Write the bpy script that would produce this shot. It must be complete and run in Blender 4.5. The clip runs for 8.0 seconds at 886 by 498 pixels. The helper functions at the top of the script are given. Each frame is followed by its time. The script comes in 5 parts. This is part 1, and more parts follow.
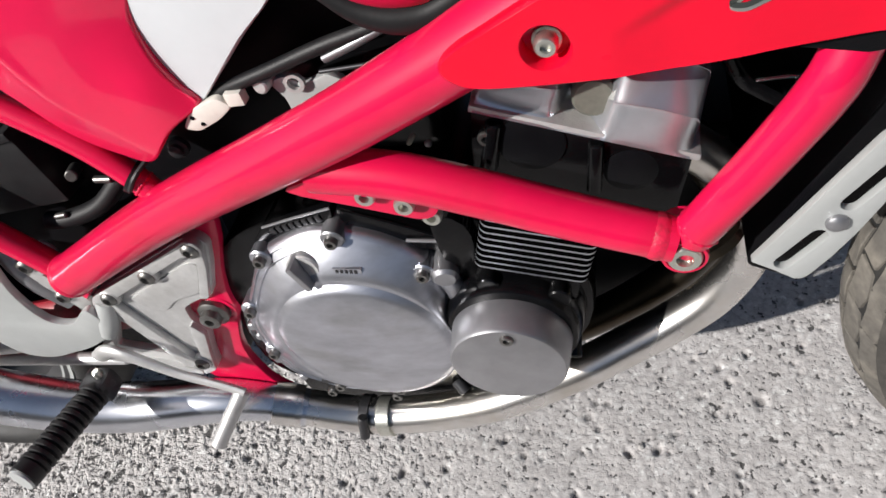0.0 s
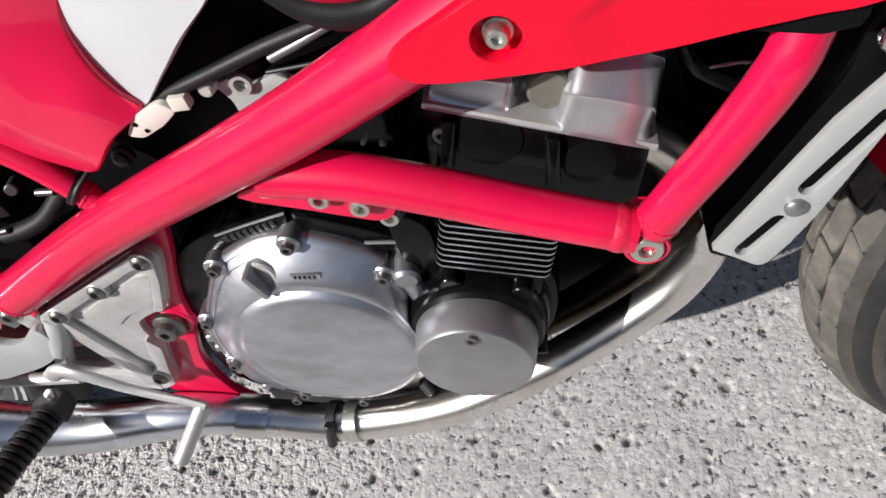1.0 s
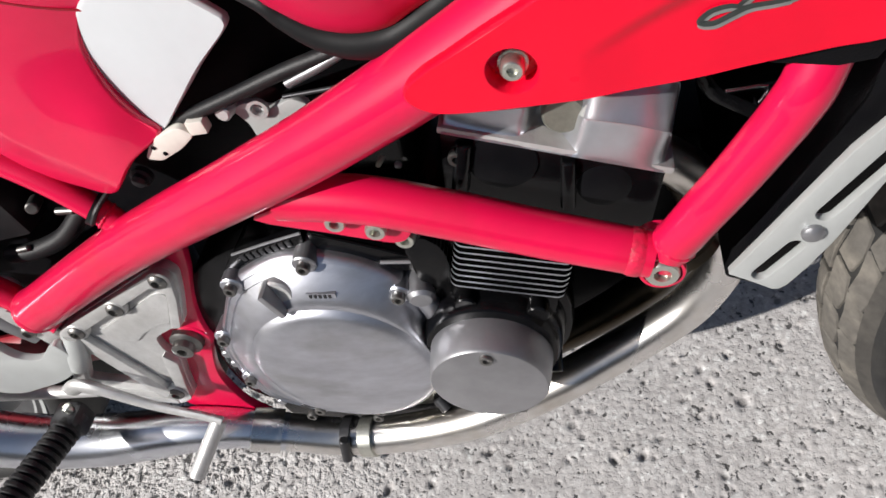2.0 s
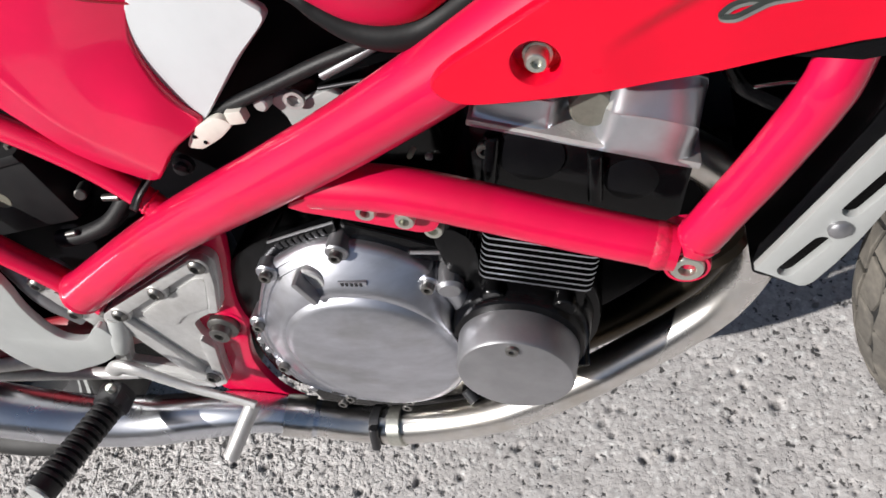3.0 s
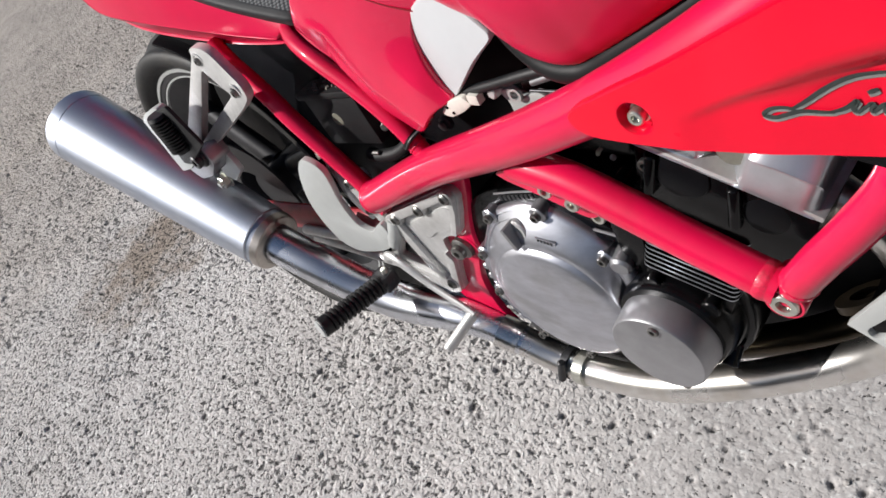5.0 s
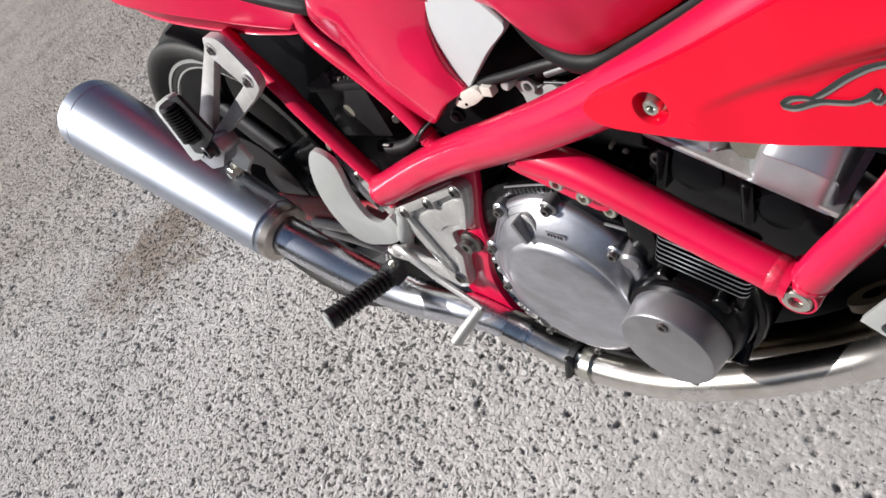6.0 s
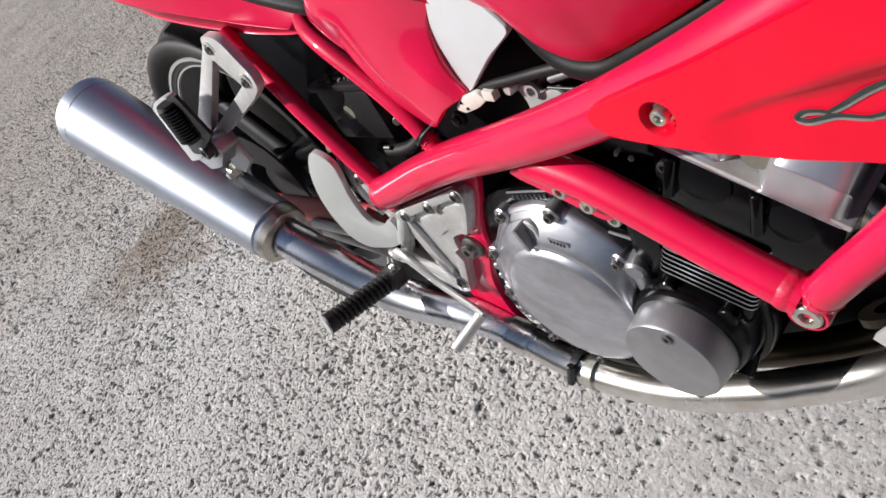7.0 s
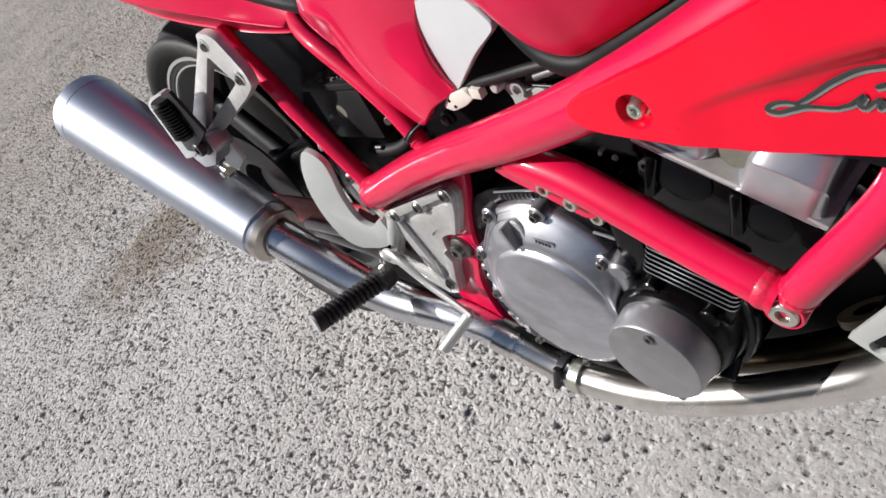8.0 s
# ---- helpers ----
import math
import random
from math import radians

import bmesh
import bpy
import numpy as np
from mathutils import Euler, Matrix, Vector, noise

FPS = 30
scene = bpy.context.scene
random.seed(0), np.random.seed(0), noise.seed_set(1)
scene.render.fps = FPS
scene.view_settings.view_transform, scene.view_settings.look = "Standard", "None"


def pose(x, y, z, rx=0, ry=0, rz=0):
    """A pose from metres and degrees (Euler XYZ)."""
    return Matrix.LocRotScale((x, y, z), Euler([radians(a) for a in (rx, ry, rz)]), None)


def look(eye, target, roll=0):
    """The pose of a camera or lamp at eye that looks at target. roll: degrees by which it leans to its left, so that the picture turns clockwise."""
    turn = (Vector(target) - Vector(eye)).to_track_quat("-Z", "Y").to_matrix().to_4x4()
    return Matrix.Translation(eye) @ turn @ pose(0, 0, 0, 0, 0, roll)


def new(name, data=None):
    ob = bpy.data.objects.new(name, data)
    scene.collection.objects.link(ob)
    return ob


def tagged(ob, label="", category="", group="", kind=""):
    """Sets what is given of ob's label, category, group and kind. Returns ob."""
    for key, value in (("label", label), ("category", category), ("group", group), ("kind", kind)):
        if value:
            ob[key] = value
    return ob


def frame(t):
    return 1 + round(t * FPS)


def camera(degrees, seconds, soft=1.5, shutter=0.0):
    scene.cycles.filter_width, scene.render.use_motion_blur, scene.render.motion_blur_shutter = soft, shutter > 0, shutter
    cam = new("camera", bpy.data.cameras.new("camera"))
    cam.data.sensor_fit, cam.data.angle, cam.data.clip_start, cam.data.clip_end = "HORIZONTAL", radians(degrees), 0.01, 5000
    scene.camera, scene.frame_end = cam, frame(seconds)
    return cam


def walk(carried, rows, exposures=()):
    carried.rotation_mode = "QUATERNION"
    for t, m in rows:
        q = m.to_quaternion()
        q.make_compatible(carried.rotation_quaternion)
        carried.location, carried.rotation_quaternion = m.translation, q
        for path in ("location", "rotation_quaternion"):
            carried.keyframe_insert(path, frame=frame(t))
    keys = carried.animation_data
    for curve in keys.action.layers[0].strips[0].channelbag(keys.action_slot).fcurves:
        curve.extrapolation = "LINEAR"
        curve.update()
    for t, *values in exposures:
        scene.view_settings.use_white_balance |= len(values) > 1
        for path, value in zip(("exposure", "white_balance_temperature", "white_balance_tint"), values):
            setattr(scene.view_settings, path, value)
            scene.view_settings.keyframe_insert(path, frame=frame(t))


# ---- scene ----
cam = camera(62.3, 8.0, soft=1.6)
PATH = [
    (0, (0.364, -0.241, 0.856), (-0.194, 0.825, -0.741), -25.0),
    (0.2, (0.359, -0.241, 0.854), (-0.169, 0.807, -0.765), -25.3),
    (0.5, (0.357, -0.241, 0.85), (-0.121, 0.831, -0.769), -24.1),
    (0.7, (0.36, -0.24, 0.849), (-0.095, 0.823, -0.783), -23.8),
    (1, (0.364, -0.235, 0.848), (-0.1, 0.838, -0.775), -24.0),
    (1.2, (0.364, -0.232, 0.848), (-0.113, 0.833, -0.776), -24.6),
    (1.5, (0.364, -0.228, 0.85), (-0.117, 0.842, -0.77), -24.7),
    (1.7, (0.362, -0.227, 0.852), (-0.123, 0.848, -0.763), -24.8),
    (2.8, (0.376, -0.231, 0.858), (-0.199, 0.845, -0.727), -26.8),
    (3, (0.373, -0.236, 0.857), (-0.229, 0.833, -0.721), -27.5),
    (3.2, (0.379, -0.241, 0.86), (-0.268, 0.823, -0.704), -28.1),
    (3.3, (0.383, -0.243, 0.862), (-0.301, 0.813, -0.693), -29.0),
    (3.4, (0.391, -0.243, 0.872), (-0.385, 0.780, -0.660), -31.3),
    (3.5, (0.4, -0.247, 0.879), (-0.454, 0.755, -0.626), -32.8),
    (3.6, (0.42, -0.246, 0.899), (-0.577, 0.675, -0.571), -36.3),
    (3.7, (0.437, -0.248, 0.905), (-0.636, 0.641, -0.529), -37.1),
    (3.8, (0.474, -0.246, 0.916), (-0.72, 0.568, -0.467), -38.3),
    (3.9, (0.489, -0.24, 0.919), (-0.749, 0.529, -0.451), -39.2),
    (4, (0.507, -0.24, 0.919), (-0.781, 0.487, -0.427), -39.0),
    (4.1, (0.515, -0.245, 0.919), (-0.786, 0.473, -0.42), -38.6),
    (4.2, (0.521, -0.244, 0.919), (-0.792, 0.437, -0.427), -39.2),
    (4.5, (0.53, -0.241, 0.92), (-0.814, 0.401, -0.415), -39.7),
    (5, (0.526, -0.238, 0.919), (-0.833, 0.381, -0.411), -39.9),
    (5.2, (0.526, -0.24, 0.919), (-0.841, 0.372, -0.407), -39.8),
    (6.3, (0.522, -0.245, 0.915), (-0.849, 0.366, -0.407), -39.0),
    (6.5, (0.519, -0.239, 0.915), (-0.853, 0.361, -0.411), -39.3),
    (7, (0.515, -0.232, 0.911), (-0.86, 0.365, -0.414), -39.1),
    (7.5, (0.511, -0.229, 0.907), (-0.867, 0.364, -0.415), -38.9),
    (8, (0.528, -0.235, 0.899), (-0.856, 0.386, -0.405), -37.4),
]
EXPOSURES = [(0.0, 0.33), (8.0, 0.33)]
walk(cam, [(t, look(eye, target, roll)) for t, eye, target, roll in PATH], EXPOSURES)

# ---- light: clear sky, one high sun on the bike's right side ----
SUN_FROM = Vector((-1.12, -0.93, 1.0)).normalized()
world = bpy.data.worlds.new("sky")
scene.world = world
world.use_nodes = True
wn, wl = world.node_tree.nodes, world.node_tree.links
sky = wn.new("ShaderNodeTexSky")
sky.sky_type = "NISHITA"
sky.sun_disc = False
sky.dust_density = 1.2
sky.sun_elevation = math.asin(SUN_FROM.z)
sky.sun_rotation = math.atan2(SUN_FROM.x, SUN_FROM.y)
wl.new(sky.outputs["Color"], wn["Background"].inputs["Color"])
wn["Background"].inputs["Strength"].default_value = 0.05
sun_lamp = bpy.data.lights.new("sun", "SUN")
sun_lamp.energy = 5.0
sun_lamp.angle = radians(0.53)
sun_lamp.color = (1.0, 0.965, 0.935)
sun = new("sun", sun_lamp)
sun.matrix_world = look(SUN_FROM * 20, (0, 0, 0))

# ---- small tools for meshes ----
def catmull(points, steps=6, closed=False):
    pts = [Vector(p) for p in points]
    n, out = len(pts), []
    for i in range(n if closed else n - 1):
        if closed:
            a, b, c, d = (pts[(i + k - 1) % n] for k in range(4))
        else:
            b, c = pts[i], pts[i + 1]
            a = pts[i - 1] if i else b + (b - c)
            d = pts[i + 2] if i + 2 < n else c + (c - b)
        for k in range(steps):
            t = k / steps
            out.append(0.5 * (2 * b + (c - a) * t + (2 * a - 5 * b + 4 * c - d) * t * t + (3 * b - 3 * c + d - a) * t ** 3))
    if not closed:
        out.append(pts[-1])
    return out


def flat(outline):
    """Outline in the bike's side plane, as vectors."""
    return [Vector((p[0], 0, p[1])) for p in outline]


def smooth(outline, steps=5):
    return [(p.x, p.z) for p in catmull(flat(outline), steps, True)]


def sweep(points, r, segs=20, steps=8, squash=1.0):
    """A round bar along a smooth line; r is one radius or one for each point."""
    rs = r if isinstance(r, (list, tuple)) else [r] * len(points)
    line = catmull([(*p,) for p in points], steps)
    rad = [q.x for q in catmull([(v, 0, 0) for v in rs], steps)]
    bm = bmesh.new()
    side, rings = None, []
    for i, p in enumerate(line):
        d = (line[min(i + 1, len(line) - 1)] - line[max(i - 1, 0)]).normalized()
        if side is None:
            side = d.cross(Vector((0, 1, 0)))
            side = side.normalized() if side.length > 0.1 else d.cross(Vector((0, 0, 1))).normalized()
        side = (side - d * side.dot(d)).normalized()
        other = d.cross(side)
        rings.append([bm.verts.new(p + rad[i] * (math.cos(a) * side + squash * math.sin(a) * other)) for a in (2 * math.pi * k / segs for k in range(segs))])
    for a, b in zip(rings, rings[1:]):
        for k in range(segs):
            bm.faces.new((a[k], a[(k + 1) % segs], b[(k + 1) % segs], b[k]))
    bm.faces.new(rings[0][::-1])
    bm.faces.new(rings[-1])
    bmesh.ops.recalc_face_normals(bm, faces=bm.faces)
    return bm


def round_edges(bm, size, angle=35, segments=2):
    if size > 0:
        sharp = [e for e in bm.edges if len(e.link_faces) == 2 and e.calc_face_angle(0) > radians(angle)]
        bmesh.ops.bevel(bm, geom=sharp, offset=size, segments=segments, profile=0.6, affect="EDGES", clamp_overlap=True)
    return bm


def plate(outline, y0, y1, bevel=0.0012, holes=()):
    """A plate in the bike's side plane, from y0 to y1, with holes through it."""
    bm = bmesh.new()
    edges = []
    for loop in (outline, *holes):
        vs = [bm.verts.new((x, y0, z)) for x, z in loop]
        edges += [bm.edges.new((vs[k], vs[(k + 1) % len(vs)])) for k in range(len(vs))]
    bmesh.ops.triangle_fill(bm, use_beauty=True, use_dissolve=False, edges=edges)
    bmesh.ops.dissolve_limit(bm, angle_limit=0.01, verts=bm.verts, edges=bm.edges) if not holes else None
    grown = bmesh.ops.extrude_face_region(bm, geom=list(bm.faces))
    bmesh.ops.translate(bm, vec=(0, y1 - y0, 0), verts=[v for v in grown["geom"] if isinstance(v, bmesh.types.BMVert)])
    bmesh.ops.recalc_face_normals(bm, faces=bm.faces)
    return round_edges(bm, bevel)


def lathe(profile, origin=(0, 0, 0), axis=(0, -1, 0), segs=28):
    """Rings of (distance along the axis, radius); a radius of 0 closes an end."""
    d = Vector(axis).normalized()
    s = d.cross(Vector((0.3, 0.2, 1))).normalized()
    o = d.cross(s)
    bm = bmesh.new()
    rings = []
    for h, r in profile:
        c = Vector(origin) + d * h
        if r < 1e-6:
            rings.append([bm.verts.new(c)])
        else:
            rings.append([bm.verts.new(c + r * (math.cos(a) * s + math.sin(a) * o)) for a in (2 * math.pi * k / segs for k in range(segs))])
    for a, b in zip(rings, rings[1:]):
        for k in range(segs):
            m = (k + 1) % segs
            if len(a) == 1 and len(b) > 1:
                bm.faces.new((a[0], b[k], b[m]))
            elif len(b) == 1 and len(a) > 1:
                bm.faces.new((a[k], b[0], a[m]))
            elif len(a) > 1:
                bm.faces.new((a[k], a[m], b[m], b[k]))
    bmesh.ops.recalc_face_normals(bm, faces=bm.faces)
    return bm


def rod(a, b, r, bevel=0.001, segs=20):
    a, b = Vector(a), Vector(b)
    n = (b - a).length
    e = min(bevel, r * 0.5)
    return lathe([(0, 0), (0, r - e), (e, r), (n - e, r), (n, r - e), (n, 0)], a, b - a, segs)


def dome(outline, centre, levels):
    """Rings that shrink from an outline to a centre; levels: (scale, y), the last closes."""
    bm = bmesh.new()
    c = Vector((centre[0], 0, centre[1]))
    rings = [[bm.verts.new((c.x + (x - c.x) * s, y, c.z + (z - c.z) * s)) for x, z in outline] for s, y in levels[:-1]]
    n = len(outline)
    for a, b in zip(rings, rings[1:]):
        for k in range(n):
            bm.faces.new((a[k], a[(k + 1) % n], b[(k + 1) % n], b[k]))
    tip = bm.verts.new((c.x, levels[-1][1], c.z))
    for k in range(n):
        bm.faces.new((rings[-1][k], rings[-1][(k + 1) % n], tip))
    bmesh.ops.recalc_face_normals(bm, faces=bm.faces)
    return bm


def stepped_dome(outline, centre, radius, shoulder, crown):
    """A cover that rises from a free outline to a round step, then to a bowed round face.
    shoulder: (share of the way to the circle, y); crown: (share of the radius, y), the last closes."""
    bm = bmesh.new()
    n = len(outline)
    cx, cz = centre
    ring_of = []
    ways = [Vector((x - cx, 0, z - cz)).normalized() for x, z in outline]
    for w, y in shoulder:
        ring_of.append([bm.verts.new((x + (cx + d.x * radius - x) * w, y, z + (cz + d.z * radius - z) * w)) for (x, z), d in zip(outline, ways)])
    for s, y in crown[:-1]:
        ring_of.append([bm.verts.new((cx + d.x * radius * s, y, cz + d.z * radius * s)) for d in ways])
    for a, b in zip(ring_of, ring_of[1:]):
        for k in range(n):
            bm.faces.new((a[k], a[(k + 1) % n], b[(k + 1) % n], b[k]))
    tip = bm.verts.new((cx, crown[-1][1], cz))
    for k in range(n):
        bm.faces.new((ring_of[-1][k], ring_of[-1][(k + 1) % n], tip))
    bmesh.ops.recalc_face_normals(bm, faces=bm.faces)
    return bm


def rounded(outline, r, n=4):
    """The same outline with its corners turned into small arcs."""
    out, k = [], len(outline)
    for i in range(k):
        p, a, c = Vector(outline[i]), Vector(outline[i - 1]), Vector(outline[(i + 1) % k])
        u, w = a - p, c - p
        s = min(r, 0.45 * u.length, 0.45 * w.length)
        e, f = p + u.normalized() * s, p + w.normalized() * s
        for j in range(n + 1):
            t = j / n
            q = e * (1 - t) ** 2 + p * 2 * t * (1 - t) + f * t * t
            out.append((q.x, q.y))
    return out


def shell(outline, centre, y_of, thick=0.003, rings=14, lip=0.003, power=0.8, bore=()):
    """A bowed panel: rings from a centre out to an outline, at the depth y_of(x, z), with a rolled edge.
    bore: (radius, sink) rings of a round recess at the centre, from the middle out."""
    bm = bmesh.new()
    n = len(outline)
    cx, cz = centre
    ways = [Vector((x - cx, 0, z - cz)) for x, z in outline]
    inner = bm.verts.new((cx, y_of(cx, cz) + (bore[0][1] if bore else 0), cz))
    loops = []
    for r, sink in bore:
        loops.append([bm.verts.new((cx + w.normalized().x * r, y_of(cx + w.normalized().x * r, cz + w.normalized().z * r) + sink, cz + w.normalized().z * r)) for w in ways])
    r0 = bore[-1][0] if bore else 0.0
    for i in range(1, rings + 1):
        s = (i / rings) ** power
        ring = []
        for w in ways:
            p = w.normalized() * (r0 + (w.length - r0) * s)
            ring.append(bm.verts.new((cx + p.x, y_of(cx + p.x, cz + p.z), cz + p.z)))
        loops.append(ring)
    for k in range(n):
        bm.faces.new((inner, loops[0][k], loops[0][(k + 1) % n]))
    for a, b in zip(loops, loops[1:]):
        for k in range(n):
            bm.faces.new((a[k], b[k], b[(k + 1) % n], a[(k + 1) % n]))
    last = loops[-1]
    for f, grow in ((0.35, 0.0012), (1.0, 0.0016), (1.0 + thick / lip, 0.0012)):
        ring = []
        for x, z in outline:
            d = Vector((x - cx, 0, z - cz)).normalized() * grow
            ring.append(bm.verts.new((x + d.x, y_of(x, z) + lip * f, z + d.z)))
        for k in range(n):
            bm.faces.new((last[k], ring[k], ring[(k + 1) % n], last[(k + 1) % n]))
        last = ring
    bm.normal_update()
    if sum(f.normal.y * f.calc_area() for f in bm.faces) > 0:
        bmesh.ops.reverse_faces(bm, faces=bm.faces)
    return bm


def skin(rows, su=6, sv=6, thick=0.0):
    """A smooth sheet through rows of points; thick gives it a back."""
    dense = [catmull(r, sv) for r in rows]
    cols = [catmull([r[k] for r in dense], su) for k in range(len(dense[0]))]
    bm = bmesh.new()
    g = [[bm.verts.new(p) for p in c] for c in cols]
    for a, b in zip(g, g[1:]):
        for k in range(len(a) - 1):
            bm.faces.new((a[k], a[k + 1], b[k + 1], b[k]))
    bmesh.ops.recalc_face_normals(bm, faces=bm.faces)
    if thick:
        bmesh.ops.solidify(bm, geom=list(bm.faces), thickness=thick)
        bmesh.ops.recalc_face_normals(bm, faces=bm.faces)
    return bm


def block(x0, x1, y0, y1, z0, z1, bevel=0.003):
    return plate([(x0, z0), (x1, z0), (x1, z1), (x0, z1)], y0, y1, bevel)


def turned(bm, centre, degrees):
    """Turn about the bike's side axis; a positive angle drops the front."""
    bmesh.ops.rotate(bm, cent=(centre[0], 0, centre[1]), matrix=Matrix.Rotation(radians(degrees), 3, "Y"), verts=bm.verts)
    return bm


def mesh_of(name, bm, materials):
    m = bpy.data.meshes.new(name)
    bm.to_mesh(m)
    bm.free()
    for k in materials if isinstance(materials, (list, tuple)) else [materials]:
        m.materials.append(k)
    m.polygons.foreach_set("use_smooth", [True] * len(m.polygons))
    m.set_sharp_from_angle(angle=radians(38))
    return m


def part(name, bm, material, parent, label="", at=None):
    ob = new(name, bm if isinstance(bm, bpy.types.Mesh) else mesh_of(name, bm, material))
    ob.parent = parent
    if at:
        ob.matrix_basis = at if isinstance(at, Matrix) else Matrix.Translation(at)
    return tagged(ob, label)


# ---- materials ----
def node(tree, kind, **values):
    n = tree.nodes.new(kind)
    for k, v in values.items():
        n.inputs[k.replace("_", " ")].default_value = v
    return n


def material(name, colour, rough, metal=0.0, coat=0.0, vary=0.12, grain=60.0, bump=0.0, bump_scale=400.0, dirt=None, dirt_amount=0.0, dirt_scale=14.0, spread=0.08, stretch=(1, 1, 1), spec=0.5, coat_rough=0.15):
    m = bpy.data.materials.new(name)
    m.use_nodes = True
    t = m.node_tree
    b = t.nodes["Principled BSDF"]
    b.inputs["Metallic"].default_value = metal
    b.inputs["Coat Weight"].default_value = coat
    b.inputs["Coat Roughness"].default_value = coat_rough
    b.inputs["Specular IOR Level"].default_value = spec
    co = t.nodes.new("ShaderNodeTexCoord")
    mp = t.nodes.new("ShaderNodeMapping")
    mp.inputs["Scale"].default_value = stretch
    t.links.new(co.outputs["Object"], mp.inputs["Vector"])
    small = node(t, "ShaderNodeTexNoise", Scale=grain, Detail=5.0, Roughness=0.6)
    large = node(t, "ShaderNodeTexNoise", Scale=dirt_scale, Detail=4.0, Roughness=0.55)
    for n in (small, large):
        t.links.new(mp.outputs["Vector"], n.inputs["Vector"])
    # brightness wanders by the grain
    shade = t.nodes.new("ShaderNodeMapRange")
    shade.inputs["From Min"].default_value, shade.inputs["From Max"].default_value = 0.25, 0.75
    shade.inputs["To Min"].default_value, shade.inputs["To Max"].default_value = 1 - vary, 1 + vary
    t.links.new(small.outputs["Fac"], shade.inputs["Value"])
    tint = t.nodes.new("ShaderNodeMix")
    tint.data_type = "RGBA"
    tint.blend_type = "MIX"
    tint.inputs["A"].default_value = (*colour, 1)
    tint.inputs["B"].default_value = (*(dirt or colour), 1)
    mask = t.nodes.new("ShaderNodeMapRange")
    mask.inputs["From Min"].default_value, mask.inputs["From Max"].default_value = 0.48, 0.72
    mask.inputs["To Min"].default_value, mask.inputs["To Max"].default_value = 0.0, dirt_amount
    t.links.new(large.outputs["Fac"], mask.inputs["Value"])
    t.links.new(mask.outputs["Result"], tint.inputs["Factor"])
    mul = t.nodes.new("ShaderNodeVectorMath")
    mul.operation = "SCALE"
    t.links.new(tint.outputs["Result"], mul.inputs[0])
    t.links.new(shade.outputs["Result"], mul.inputs["Scale"])
    t.links.new(mul.outputs["Vector"], b.inputs["Base Color"])
    gloss = t.nodes.new("ShaderNodeMapRange")
    gloss.inputs["To Min"].default_value, gloss.inputs["To Max"].default_value = max(0.02, rough - spread), rough + spread
    t.links.new(large.outputs["Fac"], gloss.inputs["Value"])
    t.links.new(gloss.outputs["Result"], b.inputs["Roughness"])
    if bump:
        fine = node(t, "ShaderNodeTexNoise", Scale=bump_scale, Detail=3.0)
        t.links.new(mp.outputs["Vector"], fine.inputs["Vector"])
        bu = node(t, "ShaderNodeBump", Strength=bump, Distance=0.001)
        t.links.new(fine.outputs["Fac"], bu.inputs["Height"])
        t.links.new(bu.outputs["Normal"], b.inputs["Normal"])
    return m


RED_FRAME = material("red_frame_paint", (0.62, 0.005, 0.056), 0.42, coat=0.7, vary=0.05, dirt=(0.42, 0.010, 0.032), dirt_amount=0.5, dirt_scale=20, bump=0.20, bump_scale=60, spec=0.12, coat_rough=0.06)
RED_BODY = material("red_plastic_paint", (0.68, 0.003, 0.025), 0.30, coat=0.25, vary=0.03, dirt=(0.55, 0.002, 0.020), dirt_amount=0.3, spec=0.15)
RED_PANEL = material("red_side_paint", (0.57, 0.008, 0.056), 0.34, coat=0.12, vary=0.03, dirt=(0.52, 0.012, 0.044), dirt_amount=0.4, spec=0.18, coat_rough=0.08)
RED_GLOSS = material("glossy_red_paint", (0.65, 0.011, 0.066), 0.24, coat=0.9, vary=0.04, dirt=(0.60, 0.015, 0.054), dirt_amount=0.4, spec=0.18, coat_rough=0.05)
RED_STAINED = material("stained_red_paint", (0.58, 0.005, 0.048), 0.5, coat=0.1, vary=0.2, dirt=(0.15, 0.018, 0.020), dirt_amount=0.8, dirt_scale=130, bump=0.6, bump_scale=260)
# worn red whose base is darkened for the shade over the swingarm
RED_WORN_SHADED = material("red_worn_shaded_paint", (0.30, 0.005, 0.016), 0.45, vary=0.15, dirt=(0.05, 0.012, 0.010), dirt_amount=0.6, dirt_scale=40, bump=0.15)
GREY_PLASTIC = material("pale_grey_paint", (0.50, 0.525, 0.54), 0.30, coat=0.4, vary=0.03)
ALU_CAST = material("cast_aluminium", (0.58, 0.578, 0.57), 0.45, metal=0.55, vary=0.10, grain=120, bump=0.25, bump_scale=700, dirt=(0.27, 0.26, 0.24), dirt_amount=0.5)
ALU_POLISHED = material("brushed_aluminium", (0.52, 0.53, 0.575), 0.33, metal=0.92, vary=0.18, grain=30, bump=0.10, bump_scale=900, dirt=(0.38, 0.38, 0.39), dirt_amount=0.7, dirt_scale=18, stretch=(1, 1, 2.2))
ALU_BRIGHT = material("polished_aluminium", (0.60, 0.615, 0.65), 0.30, metal=0.85, vary=0.10, grain=26, dirt=(0.42, 0.42, 0.44), dirt_amount=0.5, dirt_scale=24, spread=0.06)
ALU_DULL = material("dull_aluminium", (0.34, 0.34, 0.355), 0.40, metal=0.80, vary=0.10, grain=50, bump=0.12, bump_scale=800, dirt=(0.20, 0.20, 0.20), dirt_amount=0.5)
SILVER_PAINT = material("silver_paint", (0.47, 0.485, 0.475), 0.45, metal=0.35, vary=0.05, bump=0.08)
